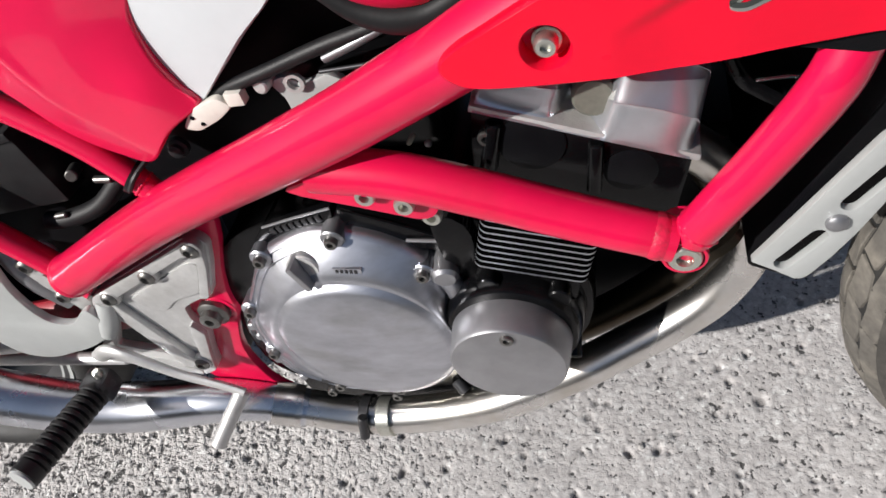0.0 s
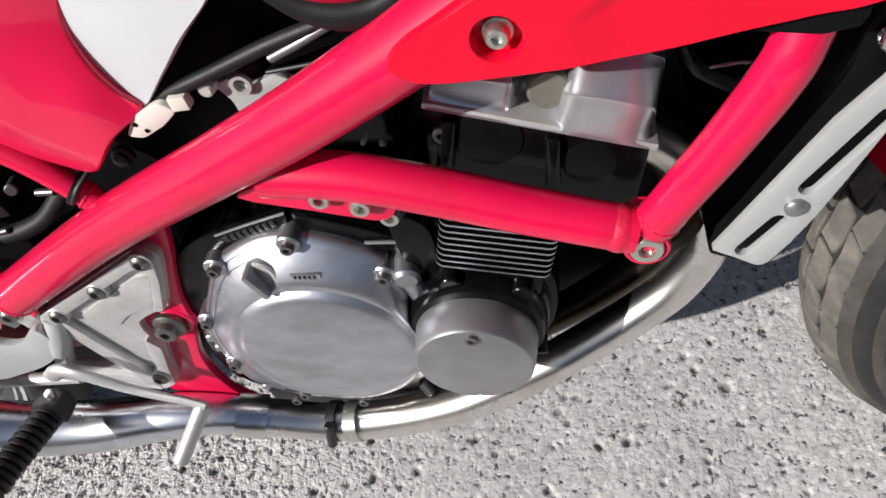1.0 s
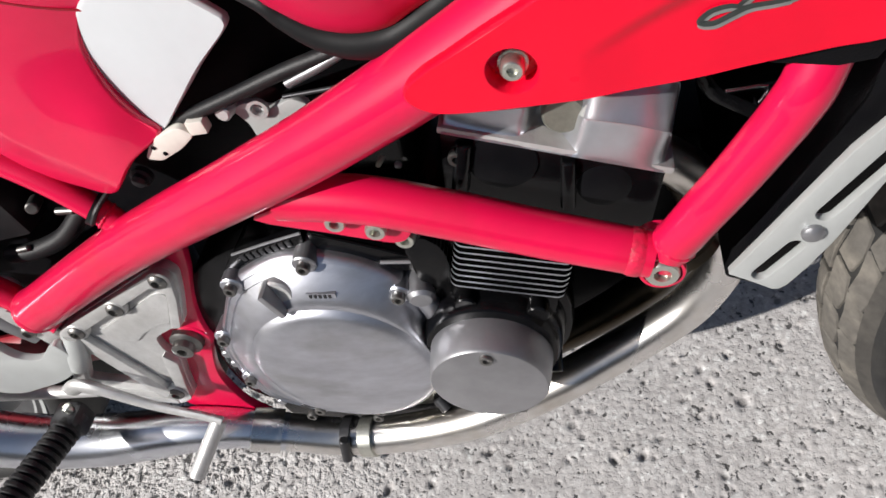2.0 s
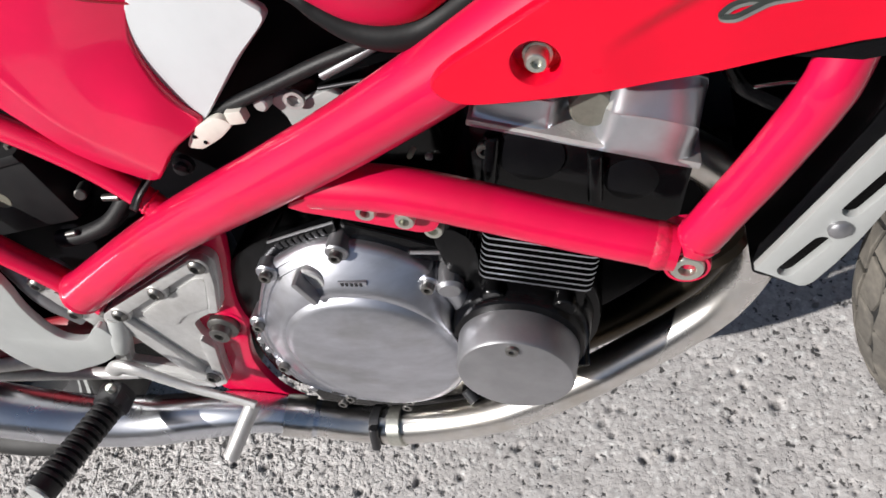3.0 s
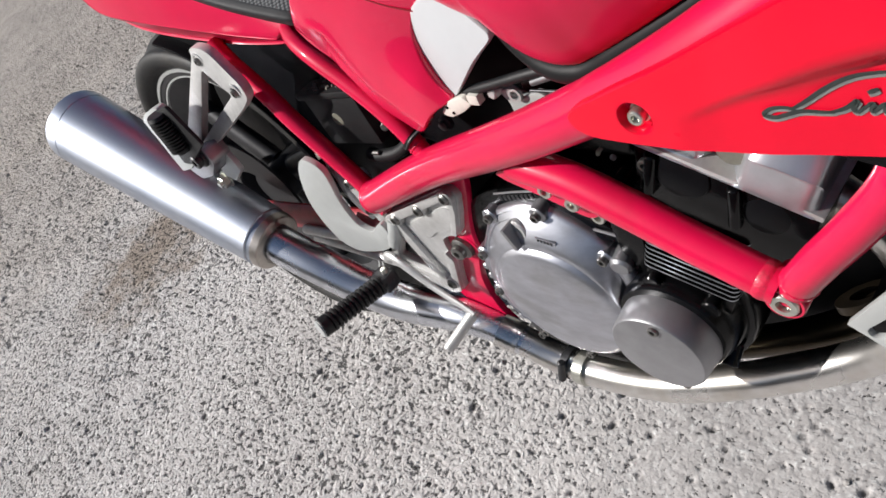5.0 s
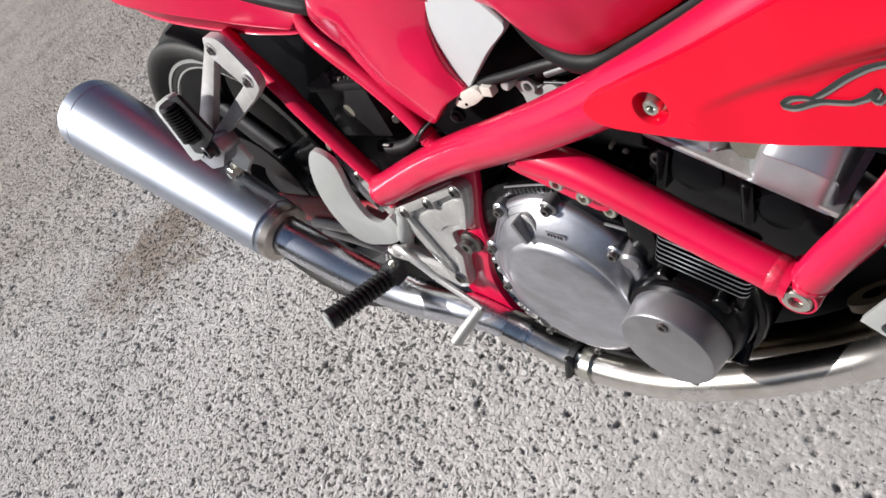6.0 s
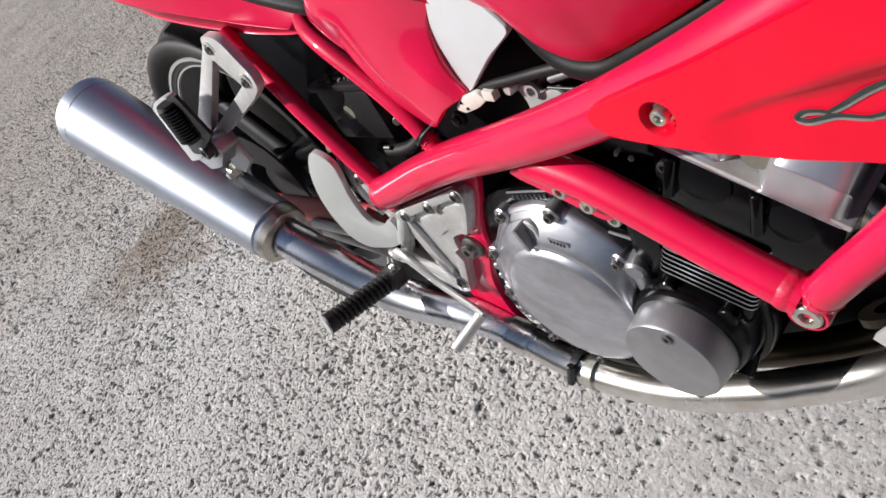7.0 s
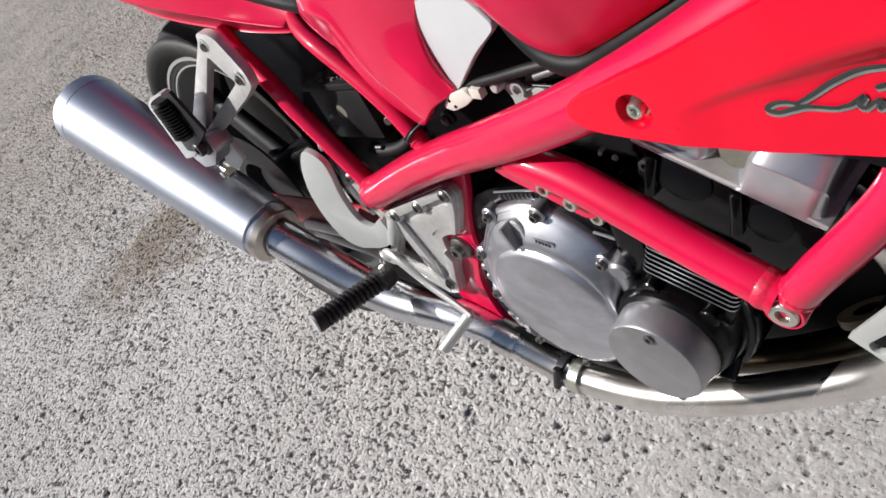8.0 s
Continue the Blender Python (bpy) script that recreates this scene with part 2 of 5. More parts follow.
CHROME = material("chrome", (0.60, 0.61, 0.64), 0.20, metal=1.0, vary=0.05, dirt=(0.45, 0.42, 0.38), dirt_amount=0.3, spread=0.05)
STEEL_HOT = material("heat_tinted_steel", (0.78, 0.76, 0.73), 0.28, metal=1.0, vary=0.10, grain=40, dirt=(0.45, 0.36, 0.22), dirt_amount=0.6, dirt_scale=12, spread=0.08)
CHROME_WORN = material("worn_chrome", (0.76, 0.78, 0.83), 0.27, metal=1.0, vary=0.08, grain=20, dirt=(0.30, 0.29, 0.29), dirt_amount=0.4, dirt_scale=11, spread=0.08)
STEEL_BAND = material("brown_steel_band", (0.50, 0.46, 0.42), 0.36, metal=0.95, vary=0.12, dirt=(0.24, 0.20, 0.16), dirt_amount=0.5)
CHROME_SATIN = material("satin_chrome", (0.47, 0.515, 0.605), 0.45, metal=1.0, coat=0.6, coat_rough=0.04, vary=0.06, grain=20, dirt=(0.46, 0.45, 0.45), dirt_amount=0.35, dirt_scale=9, spread=0.06, bump=0.04, bump_scale=1200)
STEEL_DARK = material("dark_brown_steel", (0.060, 0.046, 0.030), 0.35, metal=0.9, vary=0.2, dirt=(0.04, 0.035, 0.03), dirt_amount=0.8)
ZINC = material("zinc_plated_steel", (0.58, 0.58, 0.52), 0.33, metal=0.9, vary=0.12, grain=300)
ZINC_DULL = material("dull_zinc", (0.22, 0.215, 0.18), 0.5, metal=0.6, vary=0.15, grain=200)
STEEL_BLACK = material("blackened_steel", (0.045, 0.045, 0.048), 0.40, metal=0.6, vary=0.15)
STEEL_GREY = material("grey_steel", (0.20, 0.195, 0.185), 0.38, metal=0.9, vary=0.15, grain=200)
ENGINE_BLACK = material("black_engine_paint", (0.003, 0.003, 0.0035), 0.16, vary=0.25, bump=0.12, bump_scale=600, dirt=(0.009, 0.009, 0.0085), dirt_amount=0.4, dirt_scale=30, spec=0.22)
PLASTIC_BLACK = material("black_plastic", (0.004, 0.004, 0.005), 0.38, vary=0.2, bump=0.2, bump_scale=900, dirt=(0.010, 0.010, 0.0095), dirt_amount=0.4, spec=0.07)
RUBBER = material("black_rubber", (0.008, 0.008, 0.009), 0.5, vary=0.2, grain=150, bump=0.2, bump_scale=900, dirt=(0.022, 0.021, 0.02), dirt_amount=0.4, dirt_scale=40, spec=0.35)
TYRE = material("dusty_tyre_rubber", (0.095, 0.088, 0.078), 0.8, vary=0.2, grain=120, bump=0.3, bump_scale=700, dirt=(0.21, 0.19, 0.16), dirt_amount=0.7, dirt_scale=25, spec=0.3)
TYRE_SHOULDER = material("worn_tyre_shoulder", (0.045, 0.042, 0.038), 0.75, vary=0.2, grain=140, bump=0.2, bump_scale=600, dirt=(0.085, 0.078, 0.068), dirt_amount=0.6, dirt_scale=30, spec=0.3)
TYRE_SIDE = material("black_tyre_rubber", (0.018, 0.018, 0.018), 0.6, vary=0.2, grain=120, bump=0.2, bump_scale=700, dirt=(0.05, 0.047, 0.04), dirt_amount=0.5, dirt_scale=25, spec=0.3)
GREY_TRIM = material("grey_rubber_trim", (0.010, 0.0105, 0.011), 0.5, vary=0.12, bump=0.1, spec=0.15)
VINYL = material("black_vinyl", (0.022, 0.023, 0.025), 0.62, vary=0.15, bump=0.3, bump_scale=1200, spec=0.25)


def fabric_material():
    m = bpy.data.materials.new("woven_seat_fabric")
    m.use_nodes = True
    t = m.node_tree
    b = t.nodes["Principled BSDF"]
    co = t.nodes.new("ShaderNodeTexCoord")
    mp = t.nodes.new("ShaderNodeMapping")
    mp.inputs["Rotation"].default_value = (0, 0, radians(45))
    t.links.new(co.outputs["Object"], mp.inputs["Vector"])
    v = node(t, "ShaderNodeTexVoronoi", Scale=250.0, Randomness=0.2)
    v.voronoi_dimensions = "2D"
    t.links.new(mp.outputs["Vector"], v.inputs["Vector"])
    r = t.nodes.new("ShaderNodeValToRGB")
    r.color_ramp.elements[0].position, r.color_ramp.elements[0].color = 0.25, (0.17, 0.175, 0.175, 1)
    r.color_ramp.elements[1].position, r.color_ramp.elements[1].color = 0.6, (0.016, 0.016, 0.018, 1)
    t.links.new(v.outputs["Distance"], r.inputs["Fac"])
    t.links.new(r.outputs["Color"], b.inputs["Base Color"])
    b.inputs["Roughness"].default_value = 0.6
    bu = node(t, "ShaderNodeBump", Strength=0.8, Distance=0.001)
    bu.invert = True
    t.links.new(v.outputs["Distance"], bu.inputs["Height"])
    t.links.new(bu.outputs["Normal"], b.inputs["Normal"])
    return m


FABRIC = fabric_material()


def asphalt_material():
    """Worn asphalt: pale stones of two sizes in a darker binder, with shade coloured into its pits, and an old oil
    stain.
    """
    m = bpy.data.materials.new("worn_asphalt")
    m.use_nodes = True
    t = m.node_tree
    b = t.nodes["Principled BSDF"]
    link = t.links.new
    co = t.nodes.new("ShaderNodeTexCoord").outputs["Object"]

    def ranged(value, lo, hi, a, c):
        r = t.nodes.new("ShaderNodeMapRange")
        for k, v in (("From Min", lo), ("From Max", hi), ("To Min", a), ("To Max", c)):
            r.inputs[k].default_value = v
        link(value, r.inputs["Value"])
        return r.outputs["Result"]

    def sums(op, x, y):
        n = t.nodes.new("ShaderNodeMath")
        n.operation = op
        for k, v in enumerate((x, y)):
            if isinstance(v, float):
                n.inputs[k].default_value = v
            else:
                link(v, n.inputs[k])
        return n.outputs["Value"]

    def fractal(scale, detail=2.0, rough=0.5):
        n = node(t, "ShaderNodeTexNoise", Scale=scale, Detail=detail, Roughness=rough)
        link(co, n.inputs["Vector"])
        return n

    warp = fractal(120.0, 4.0, 0.65)
    mix = t.nodes.new("ShaderNodeVectorMath")
    mix.operation = "MULTIPLY_ADD"
    mix.inputs[1].default_value = (0.013, 0.013, 0.0)
    link(warp.outputs["Color"], mix.inputs[0])
    link(co, mix.inputs[2])

    def cells(scale):
        v = node(t, "ShaderNodeTexVoronoi", Scale=scale)
        v.voronoi_dimensions = "2D"
        link(mix.outputs["Vector"], v.inputs["Vector"])
        rnd = t.nodes.new("ShaderNodeSeparateColor")
        link(v.outputs["Color"], rnd.inputs["Color"])
        return v.outputs["Distance"], rnd.outputs["Red"], rnd.outputs["Green"]

    place = t.nodes.new("ShaderNodeSeparateXYZ")
    link(co, place.inputs["Vector"])
    # fewer and smaller pits where the surface is worn flat, towards the front wheel
    drift = sums("ADD", sums("ADD", ranged(place.outputs["X"], -0.25, 0.15, 0.004, -0.046), ranged(place.outputs["X"], -1.3, -0.8, 0.015, 0.0)), ranged(fractal(7.0, 3.0).outputs["Fac"], 0.3, 0.7, -0.022, 0.022))
    crumb, lump, chip = fractal(105.0, 3.0, 0.52).outputs["Fac"], fractal(52.0, 4.0, 0.55).outputs["Fac"], fractal(210.0, 2.0, 0.5).outputs["Fac"]

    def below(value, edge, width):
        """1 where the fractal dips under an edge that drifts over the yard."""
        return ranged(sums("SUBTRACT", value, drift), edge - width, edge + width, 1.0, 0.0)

    # the pits' shade is painted: this mask darkens the colour inside them
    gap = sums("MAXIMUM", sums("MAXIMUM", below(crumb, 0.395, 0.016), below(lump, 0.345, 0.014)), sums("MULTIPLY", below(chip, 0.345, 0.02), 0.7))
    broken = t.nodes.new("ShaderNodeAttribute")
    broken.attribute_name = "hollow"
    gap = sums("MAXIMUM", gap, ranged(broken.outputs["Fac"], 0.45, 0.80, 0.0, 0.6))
    stone, tone, _ = cells(135.0)
    grit = node(t, "ShaderNodeTexVoronoi", Scale=430.0)
    link(mix.outputs["Vector"], grit.inputs["Vector"])
    ramp = t.nodes.new("ShaderNodeValToRGB")
    e = ramp.color_ramp.elements
    e[0].position, e[0].color = 0.0, (0.28, 0.272, 0.264, 1)
    e[1].position, e[1].color = 0.90, (0.78, 0.78, 0.76, 1)
    for p, c in ((0.12, (0.445, 0.424, 0.413, 1)), (0.55, (0.535, 0.511, 0.499, 1)), (0.80, (0.60, 0.585, 0.572, 1))):
        e.new(p).color = c
    link(sums("ADD", sums("MULTIPLY", tone, 0.55), sums("MULTIPLY", ranged(chip, 0.3, 0.7, 0.0, 1.0), 0.40)), ramp.inputs["Fac"])
    joint = ranged(stone, 0.45, 0.95, 0.0, 0.30)
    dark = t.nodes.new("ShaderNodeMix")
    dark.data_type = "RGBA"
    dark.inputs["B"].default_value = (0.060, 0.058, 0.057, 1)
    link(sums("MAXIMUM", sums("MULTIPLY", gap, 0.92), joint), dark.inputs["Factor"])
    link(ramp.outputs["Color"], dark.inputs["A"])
    # wide patches, darker towards the front, and one brown stain
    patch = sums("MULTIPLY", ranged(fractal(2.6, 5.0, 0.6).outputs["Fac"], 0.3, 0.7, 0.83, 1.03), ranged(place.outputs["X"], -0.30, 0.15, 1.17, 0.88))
    away = t.nodes.new("ShaderNodeVectorMath")
    away.operation = "MULTIPLY_ADD"
    away.inputs[1].default_value = (4.2, 3.6, 0.0)
    away.inputs[2].default_value = (4.2 * 1.31, 3.6 * 0.05, 0.0)
    link(co, away.inputs[0])
    far = t.nodes.new("ShaderNodeVectorMath")
    far.operation = "LENGTH"
    link(away.outputs["Vector"], far.inputs[0])
    stain = ranged(sums("ADD", far.outputs["Value"], ranged(fractal(14.0, 4.0, 0.65).outputs["Fac"], 0.3, 0.7, -0.45, 0.45)), 0.25, 0.95, 0.85, 0.0)
    brown = t.nodes.new("ShaderNodeMix")
    brown.data_type = "RGBA"
    brown.blend_type = "MULTIPLY"
    brown.inputs["B"].default_value = (0.50, 0.42, 0.34, 1)
    link(stain, brown.inputs["Factor"])
    link(dark.outputs["Result"], brown.inputs["A"])
    # the ground turns browner and darker towards the rear
    spread = t.nodes.new("ShaderNodeSeparateXYZ")
    link(co, spread.inputs["Vector"])
    rear_brown = ranged(sums("ADD", spread.outputs["X"], ranged(fractal(3.0, 4.0, 0.6).outputs["Fac"], 0.3, 0.7, -0.5, 0.5)), -2.6, -1.1, 0.75, 0.0)
    rear_tint = t.nodes.new("ShaderNodeMix")
    rear_tint.data_type = "RGBA"
    rear_tint.blend_type = "MULTIPLY"
    rear_tint.inputs["B"].default_value = (0.72, 0.66, 0.59, 1)
    link(rear_brown, rear_tint.inputs["Factor"])
    link(brown.outputs["Result"], rear_tint.inputs["A"])
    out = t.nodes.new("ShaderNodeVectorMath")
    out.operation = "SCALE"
    link(rear_tint.outputs["Result"], out.inputs[0])
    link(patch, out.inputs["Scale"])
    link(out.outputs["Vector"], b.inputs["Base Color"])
    b.inputs["Roughness"].default_value = 0.85
    b.inputs["Specular IOR Level"].default_value = 0.3
    h = sums("MULTIPLY", stone, -0.45)
    h = sums("ADD", h, sums("MULTIPLY", gap, -0.7))
    h = sums("ADD", h, ranged(sums("SUBTRACT", crumb, drift), 0.36, 0.56, 0.0, 0.9))
    h = sums("ADD", h, sums("MULTIPLY", chip, 1.1))
    h = sums("ADD", h, sums("MULTIPLY", grit.outputs["Distance"], -0.35))
    h = sums("ADD", h, sums("MULTIPLY", lump, 1.0))
    # the surface is worn flatter towards the front wheel
    h = sums("MULTIPLY", h, ranged(place.outputs["X"], -0.25, 0.15, 1.15, 0.27))
    bu = node(t, "ShaderNodeBump", Strength=1.0, Distance=0.0022)
    link(h, bu.inputs["Height"])
    link(bu.outputs["Normal"], b.inputs["Normal"])
    return m


ASPHALT = asphalt_material()


# ---- ground: one sheet to the horizon, fine near the bike ----
def ground_sheet():
    def axis(*spans):
        near = [v for lo, hi, step in spans for v in np.arange(lo, hi - step * 0.5, step)]
        lo, step = near[0], 0.005
        out, d = [], step
        while d < 900:
            d *= 1.7
            out.append(d)
        far = np.cumsum(out)
        return np.array([lo - v for v in far[::-1]] + near + [near[-1] + v for v in far])

    step = 0.0025
    xs, ys = axis((-3.3, -1.55, 2 * step), (-1.55, 0.75, step)), axis((-0.75, 0.45, step), (0.45, 0.95, 2 * step))
    gx, gy = np.meshgrid(xs, ys, indexing="ij")
    rng = np.random.default_rng(4)
    wave = sum(a * np.sin(gx * fx + gy * fy + p) for a, fx, fy, p in ((0.0016, 7.1, 3.3, 0.4), (0.0012, -5.2, 9.4, 1.9), (0.0008, 21.0, -17.0, 0.8), (0.0006, 30.0, 26.0, 2.2)))
    gz = rng.normal(0, 0.00030, gx.shape)
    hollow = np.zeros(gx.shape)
    i0, j0 = int(np.searchsorted(xs, -1.55)), int(np.searchsorted(ys, -0.75))
    ni, nj = int(2.3 / step), int(1.2 / step)
    # stones stand a little proud; pits are left where stones broke out
    for count, r0, r1, lift in ((14000, 0.0030, 0.0065, 0.0007), (2600, 0.0022, 0.0036, -0.0040), (1100, 0.0032, 0.0056, -0.0055), (170, 0.0050, 0.0085, -0.0070)):
        ci, cj = rng.integers(6, ni - 6, count) + i0, rng.integers(6, nj - 6, count) + j0
        rad, ang, flat_by, high = rng.uniform(r0, r1, count), rng.uniform(0, math.pi, count), rng.uniform(0.5, 1.0, count), rng.uniform(0.5, 1.2, count) * lift
        high = high * np.interp(xs[ci], (-0.10, 0.22), (1.0, 0.40 if lift > 0 else 0.8))
        for a, b, r, q, f, d in zip(ci, cj, rad, ang, flat_by, high):
            w = int(r / step) + 1
            bx, by = gx[a - w:a + w + 1, b - w:b + w + 1] - xs[a], gy[a - w:a + w + 1, b - w:b + w + 1] - ys[b]
            u, v = bx * math.cos(q) + by * math.sin(q), (by * math.cos(q) - bx * math.sin(q)) / f
            s = np.exp(-((u * u + v * v) / (r * r)) ** 1.5 * 1.2)
            part_z = gz[a - w:a + w + 1, b - w:b + w + 1]
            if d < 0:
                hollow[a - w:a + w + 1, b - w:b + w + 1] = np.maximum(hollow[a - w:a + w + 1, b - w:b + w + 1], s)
            gz[a - w:a + w + 1, b - w:b + w + 1] = np.minimum(part_z, d * s + (1 - s) * part_z) if d < 0 else part_z + d * s
    # coarser pits farther behind the bike
    for count, r0, r1, lift in ((1800, 0.0055, 0.0085, -0.0050), (500, 0.0080, 0.0125, -0.0070)):
        for cx, cy, r, f, d in zip(rng.uniform(-3.25, -1.53, count), rng.uniform(-0.72, 0.92, count), rng.uniform(r0, r1, count), rng.uniform(0.6, 1.0, count), rng.uniform(0.5, 1.2, count) * lift):
            a0, a1 = np.searchsorted(xs, (cx - 1.5 * r, cx + 1.5 * r))
            b0, b1 = np.searchsorted(ys, (cy - 1.5 * r, cy + 1.5 * r))
            bx, by = gx[a0:a1, b0:b1] - cx, gy[a0:a1, b0:b1] - cy
            s = np.exp(-((bx * bx + by * by / (f * f)) / (r * r)) ** 1.5 * 1.2)
            part_z = gz[a0:a1, b0:b1]
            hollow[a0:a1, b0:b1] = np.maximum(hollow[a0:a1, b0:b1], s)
            gz[a0:a1, b0:b1] = np.minimum(part_z, d * s + (1 - s) * part_z)
    near = (gx > -3.31) & (gx < 0.76) & (gy > -0.76) & (gy < 0.96)
    gz = np.where(near, wave + gz, 0.0) - 0.002
    n, k = gx.shape
    verts = np.stack([gx, gy, gz], -1).reshape(-1, 3)
    i = np.arange(n * k).reshape(n, k)
    faces = np.stack([i[:-1, :-1], i[1:, :-1], i[1:, 1:], i[:-1, 1:]], -1).reshape(-1, 4)
    m = bpy.data.meshes.new("ground")
    m.from_pydata(verts.tolist(), [], faces.tolist())
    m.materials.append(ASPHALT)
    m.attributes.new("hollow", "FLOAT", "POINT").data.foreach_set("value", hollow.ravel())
    m.polygons.foreach_set("use_smooth", [True] * len(m.polygons))
    return tagged(new("ground", m), "pale grey worn asphalt with coarse stones and stains", "asphalt", kind="structure")


ground_sheet()


def sky_block_wall(name, x0, x1, y0, y1, height):
    """An unseen wall behind the viewer, added to darken reflections and low sky light."""
    bm = bmesh.new()
    bmesh.ops.create_cube(bm, size=1.0, matrix=Matrix.Translation(((x0 + x1) / 2, (y0 + y1) / 2, height / 2)) @ Matrix.Diagonal((x1 - x0, y1 - y0, height, 1)))
    round_edges(bm, 0.02)
    return tagged(new(name, mesh_of(name, bm, SKY_BLOCK_DARK)), "unseen dark brown wall added to block low sky light", "wall", kind="structure")


SKY_BLOCK_DARK = material("sky_block_dark", (0.10, 0.085, 0.07), 0.85, vary=0.2, grain=25, bump=0.5, bump_scale=120, dirt=(0.06, 0.055, 0.05), dirt_amount=0.7, dirt_scale=2)
sky_block_wall("sky_block_south", -9.0, 9.0, -4.9, -4.6, 2.0)
sky_block_wall("sky_block_east", 6.0, 6.3, -4.6, 6.0, 2.4)


def loose_gravel(count):
    rng = random.Random(12)
    base = bmesh.new()
    bmesh.ops.create_icosphere(base, subdivisions=1, radius=1.0)
    shape = [v.co.copy() for v in base.verts]
    tris = [[v.index for v in f.verts] for f in base.faces]
    base.free()
    verts, faces = [], []
    for k in range(count):
        x, y = rng.uniform(-1.2, 0.7), rng.uniform(-0.72, 0.5)
        r = 0.0012 + 0.0028 * rng.random() ** 3
        turn = Matrix.Rotation(rng.uniform(0, 6.28), 3, "Z") @ Matrix.Rotation(rng.uniform(0, 6.28), 3, "X")
        squash = Vector((rng.uniform(0.9, 1.4), rng.uniform(0.7, 1.1), rng.uniform(0.55, 0.8)))
        n = len(verts)
        for s in shape:
            p = turn @ (s * rng.uniform(0.85, 1.12))
            verts.append((x + p.x * squash.x * r, y + p.y * squash.y * r, 0.4 * r + p.z * squash.z * r))
        faces += [[n + i for i in f] for f in tris]
    m = bpy.data.meshes.new("gravel")
    m.from_pydata(verts, [], faces)
    m.materials.append(STONE)
    return tagged(new("gravel", m), "loose pale grey chips of stone on the asphalt", "gravel", kind="stuff")


STONE = material("loose_stone", (0.44, 0.42, 0.40), 0.8, vary=0.3, grain=120, dirt=(0.22, 0.21, 0.20), dirt_amount=0.8, dirt_scale=40)
loose_gravel(420)

# ---- the motorcycle: x to its front, y to its left, z up, leaning to its left ----
LEAN_DEG, LINE_Y = 8.8, 0.0753
bike = new("motorcycle")
bike.matrix_basis = Matrix.Translation((0, LINE_Y, 0)) @ Matrix.Rotation(radians(-LEAN_DEG), 4, "X")
tagged(bike, "red naked sport motorcycle with tubular frame parked on asphalt", "motorcycle")


def cap_bolt_mesh(name, r, h, mat, socket=0.5):
    return mesh_of(name, lathe([(0, 0), (0, r * 0.98), (h * 0.75, r), (h, r * 0.88), (h, r * socket), (h * 0.35, r * socket * 0.95), (h * 0.35, 0)], segs=18), mat)


BOLT_S = cap_bolt_mesh("bolt_small", 0.0048, 0.0050, STEEL_GREY)
BOLT_M = cap_bolt_mesh("bolt_medium", 0.0062, 0.0070, ZINC)
BOLT_B = mesh_of("bolt_button", lathe([(0, 0), (0, 0.0068), (0.0012, 0.0068), (0.0030, 0.0052), (0.0034, 0.0036), (0.0008, 0.0033), (0.0008, 0)], segs=20), STEEL_GREY)
BOLT_L = cap_bolt_mesh("bolt_large", 0.0094, 0.0065, ZINC, 0.50)


def bolt(mesh, parent, x, y, z, label=""):
    return part("bolt", mesh, None, parent, label, (x, y, z))


# frame tubes
main_line = [(-0.084, -0.126, 0.4386), (0.045, -0.135, 0.507), (0.162, -0.150, 0.562), (0.228, -0.158, 0.594), (0.300, -0.163, 0.6315), (0.370, -0.165, 0.6730), (0.460, -0.145, 0.730), (0.580, -0.070, 0.796)]
front_line = [(0.3785, -0.162, 0.489), (0.388, -0.166, 0.507), (0.400, -0.168, 0.528), (0.413, -0.168, 0.548), (0.425, -0.168, 0.568), (0.434, -0.168, 0.584), (0.441, -0.167, 0.600), (0.452, -0.155, 0.630), (0.475, -0.120, 0.690), (0.560, -0.060, 0.760)]
rail_line = [(0.175, -0.146, 0.546), (0.225, -0.150, 0.540), (0.272, -0.155, 0.527), (0.320, -0.160, 0.511), (0.374, -0.165, 0.494)]
upper_sub = [(0.0540, -0.132, 0.5110), (0.0380, -0.127, 0.5310), (0.0140, -0.124, 0.5590), (-0.0180, -0.121, 0.5850), (-0.0530, -0.118, 0.6080), (-0.0780, -0.113, 0.6205), (-0.0960, -0.106, 0.6270), (-0.1250, -0.090, 0.6350), (-0.1900, -0.070, 0.6450), (-0.3000, -0.065, 0.6550), (-0.4200, -0.055, 0.6720)]
lower_sub = [(-0.0780, -0.1235, 0.4180), (-0.1019, -0.1195, 0.4448), (-0.1359, -0.1195, 0.4903), (-0.1697, -0.1190, 0.5331), (-0.1899, -0.1165, 0.5556), (-0.2266, -0.1100, 0.5801), (-0.2521, -0.1050, 0.5938), (-0.2740, -0.1000, 0.6150)]


def mirrored(line):
    return [(x, -y, z) for x, y, z in line]


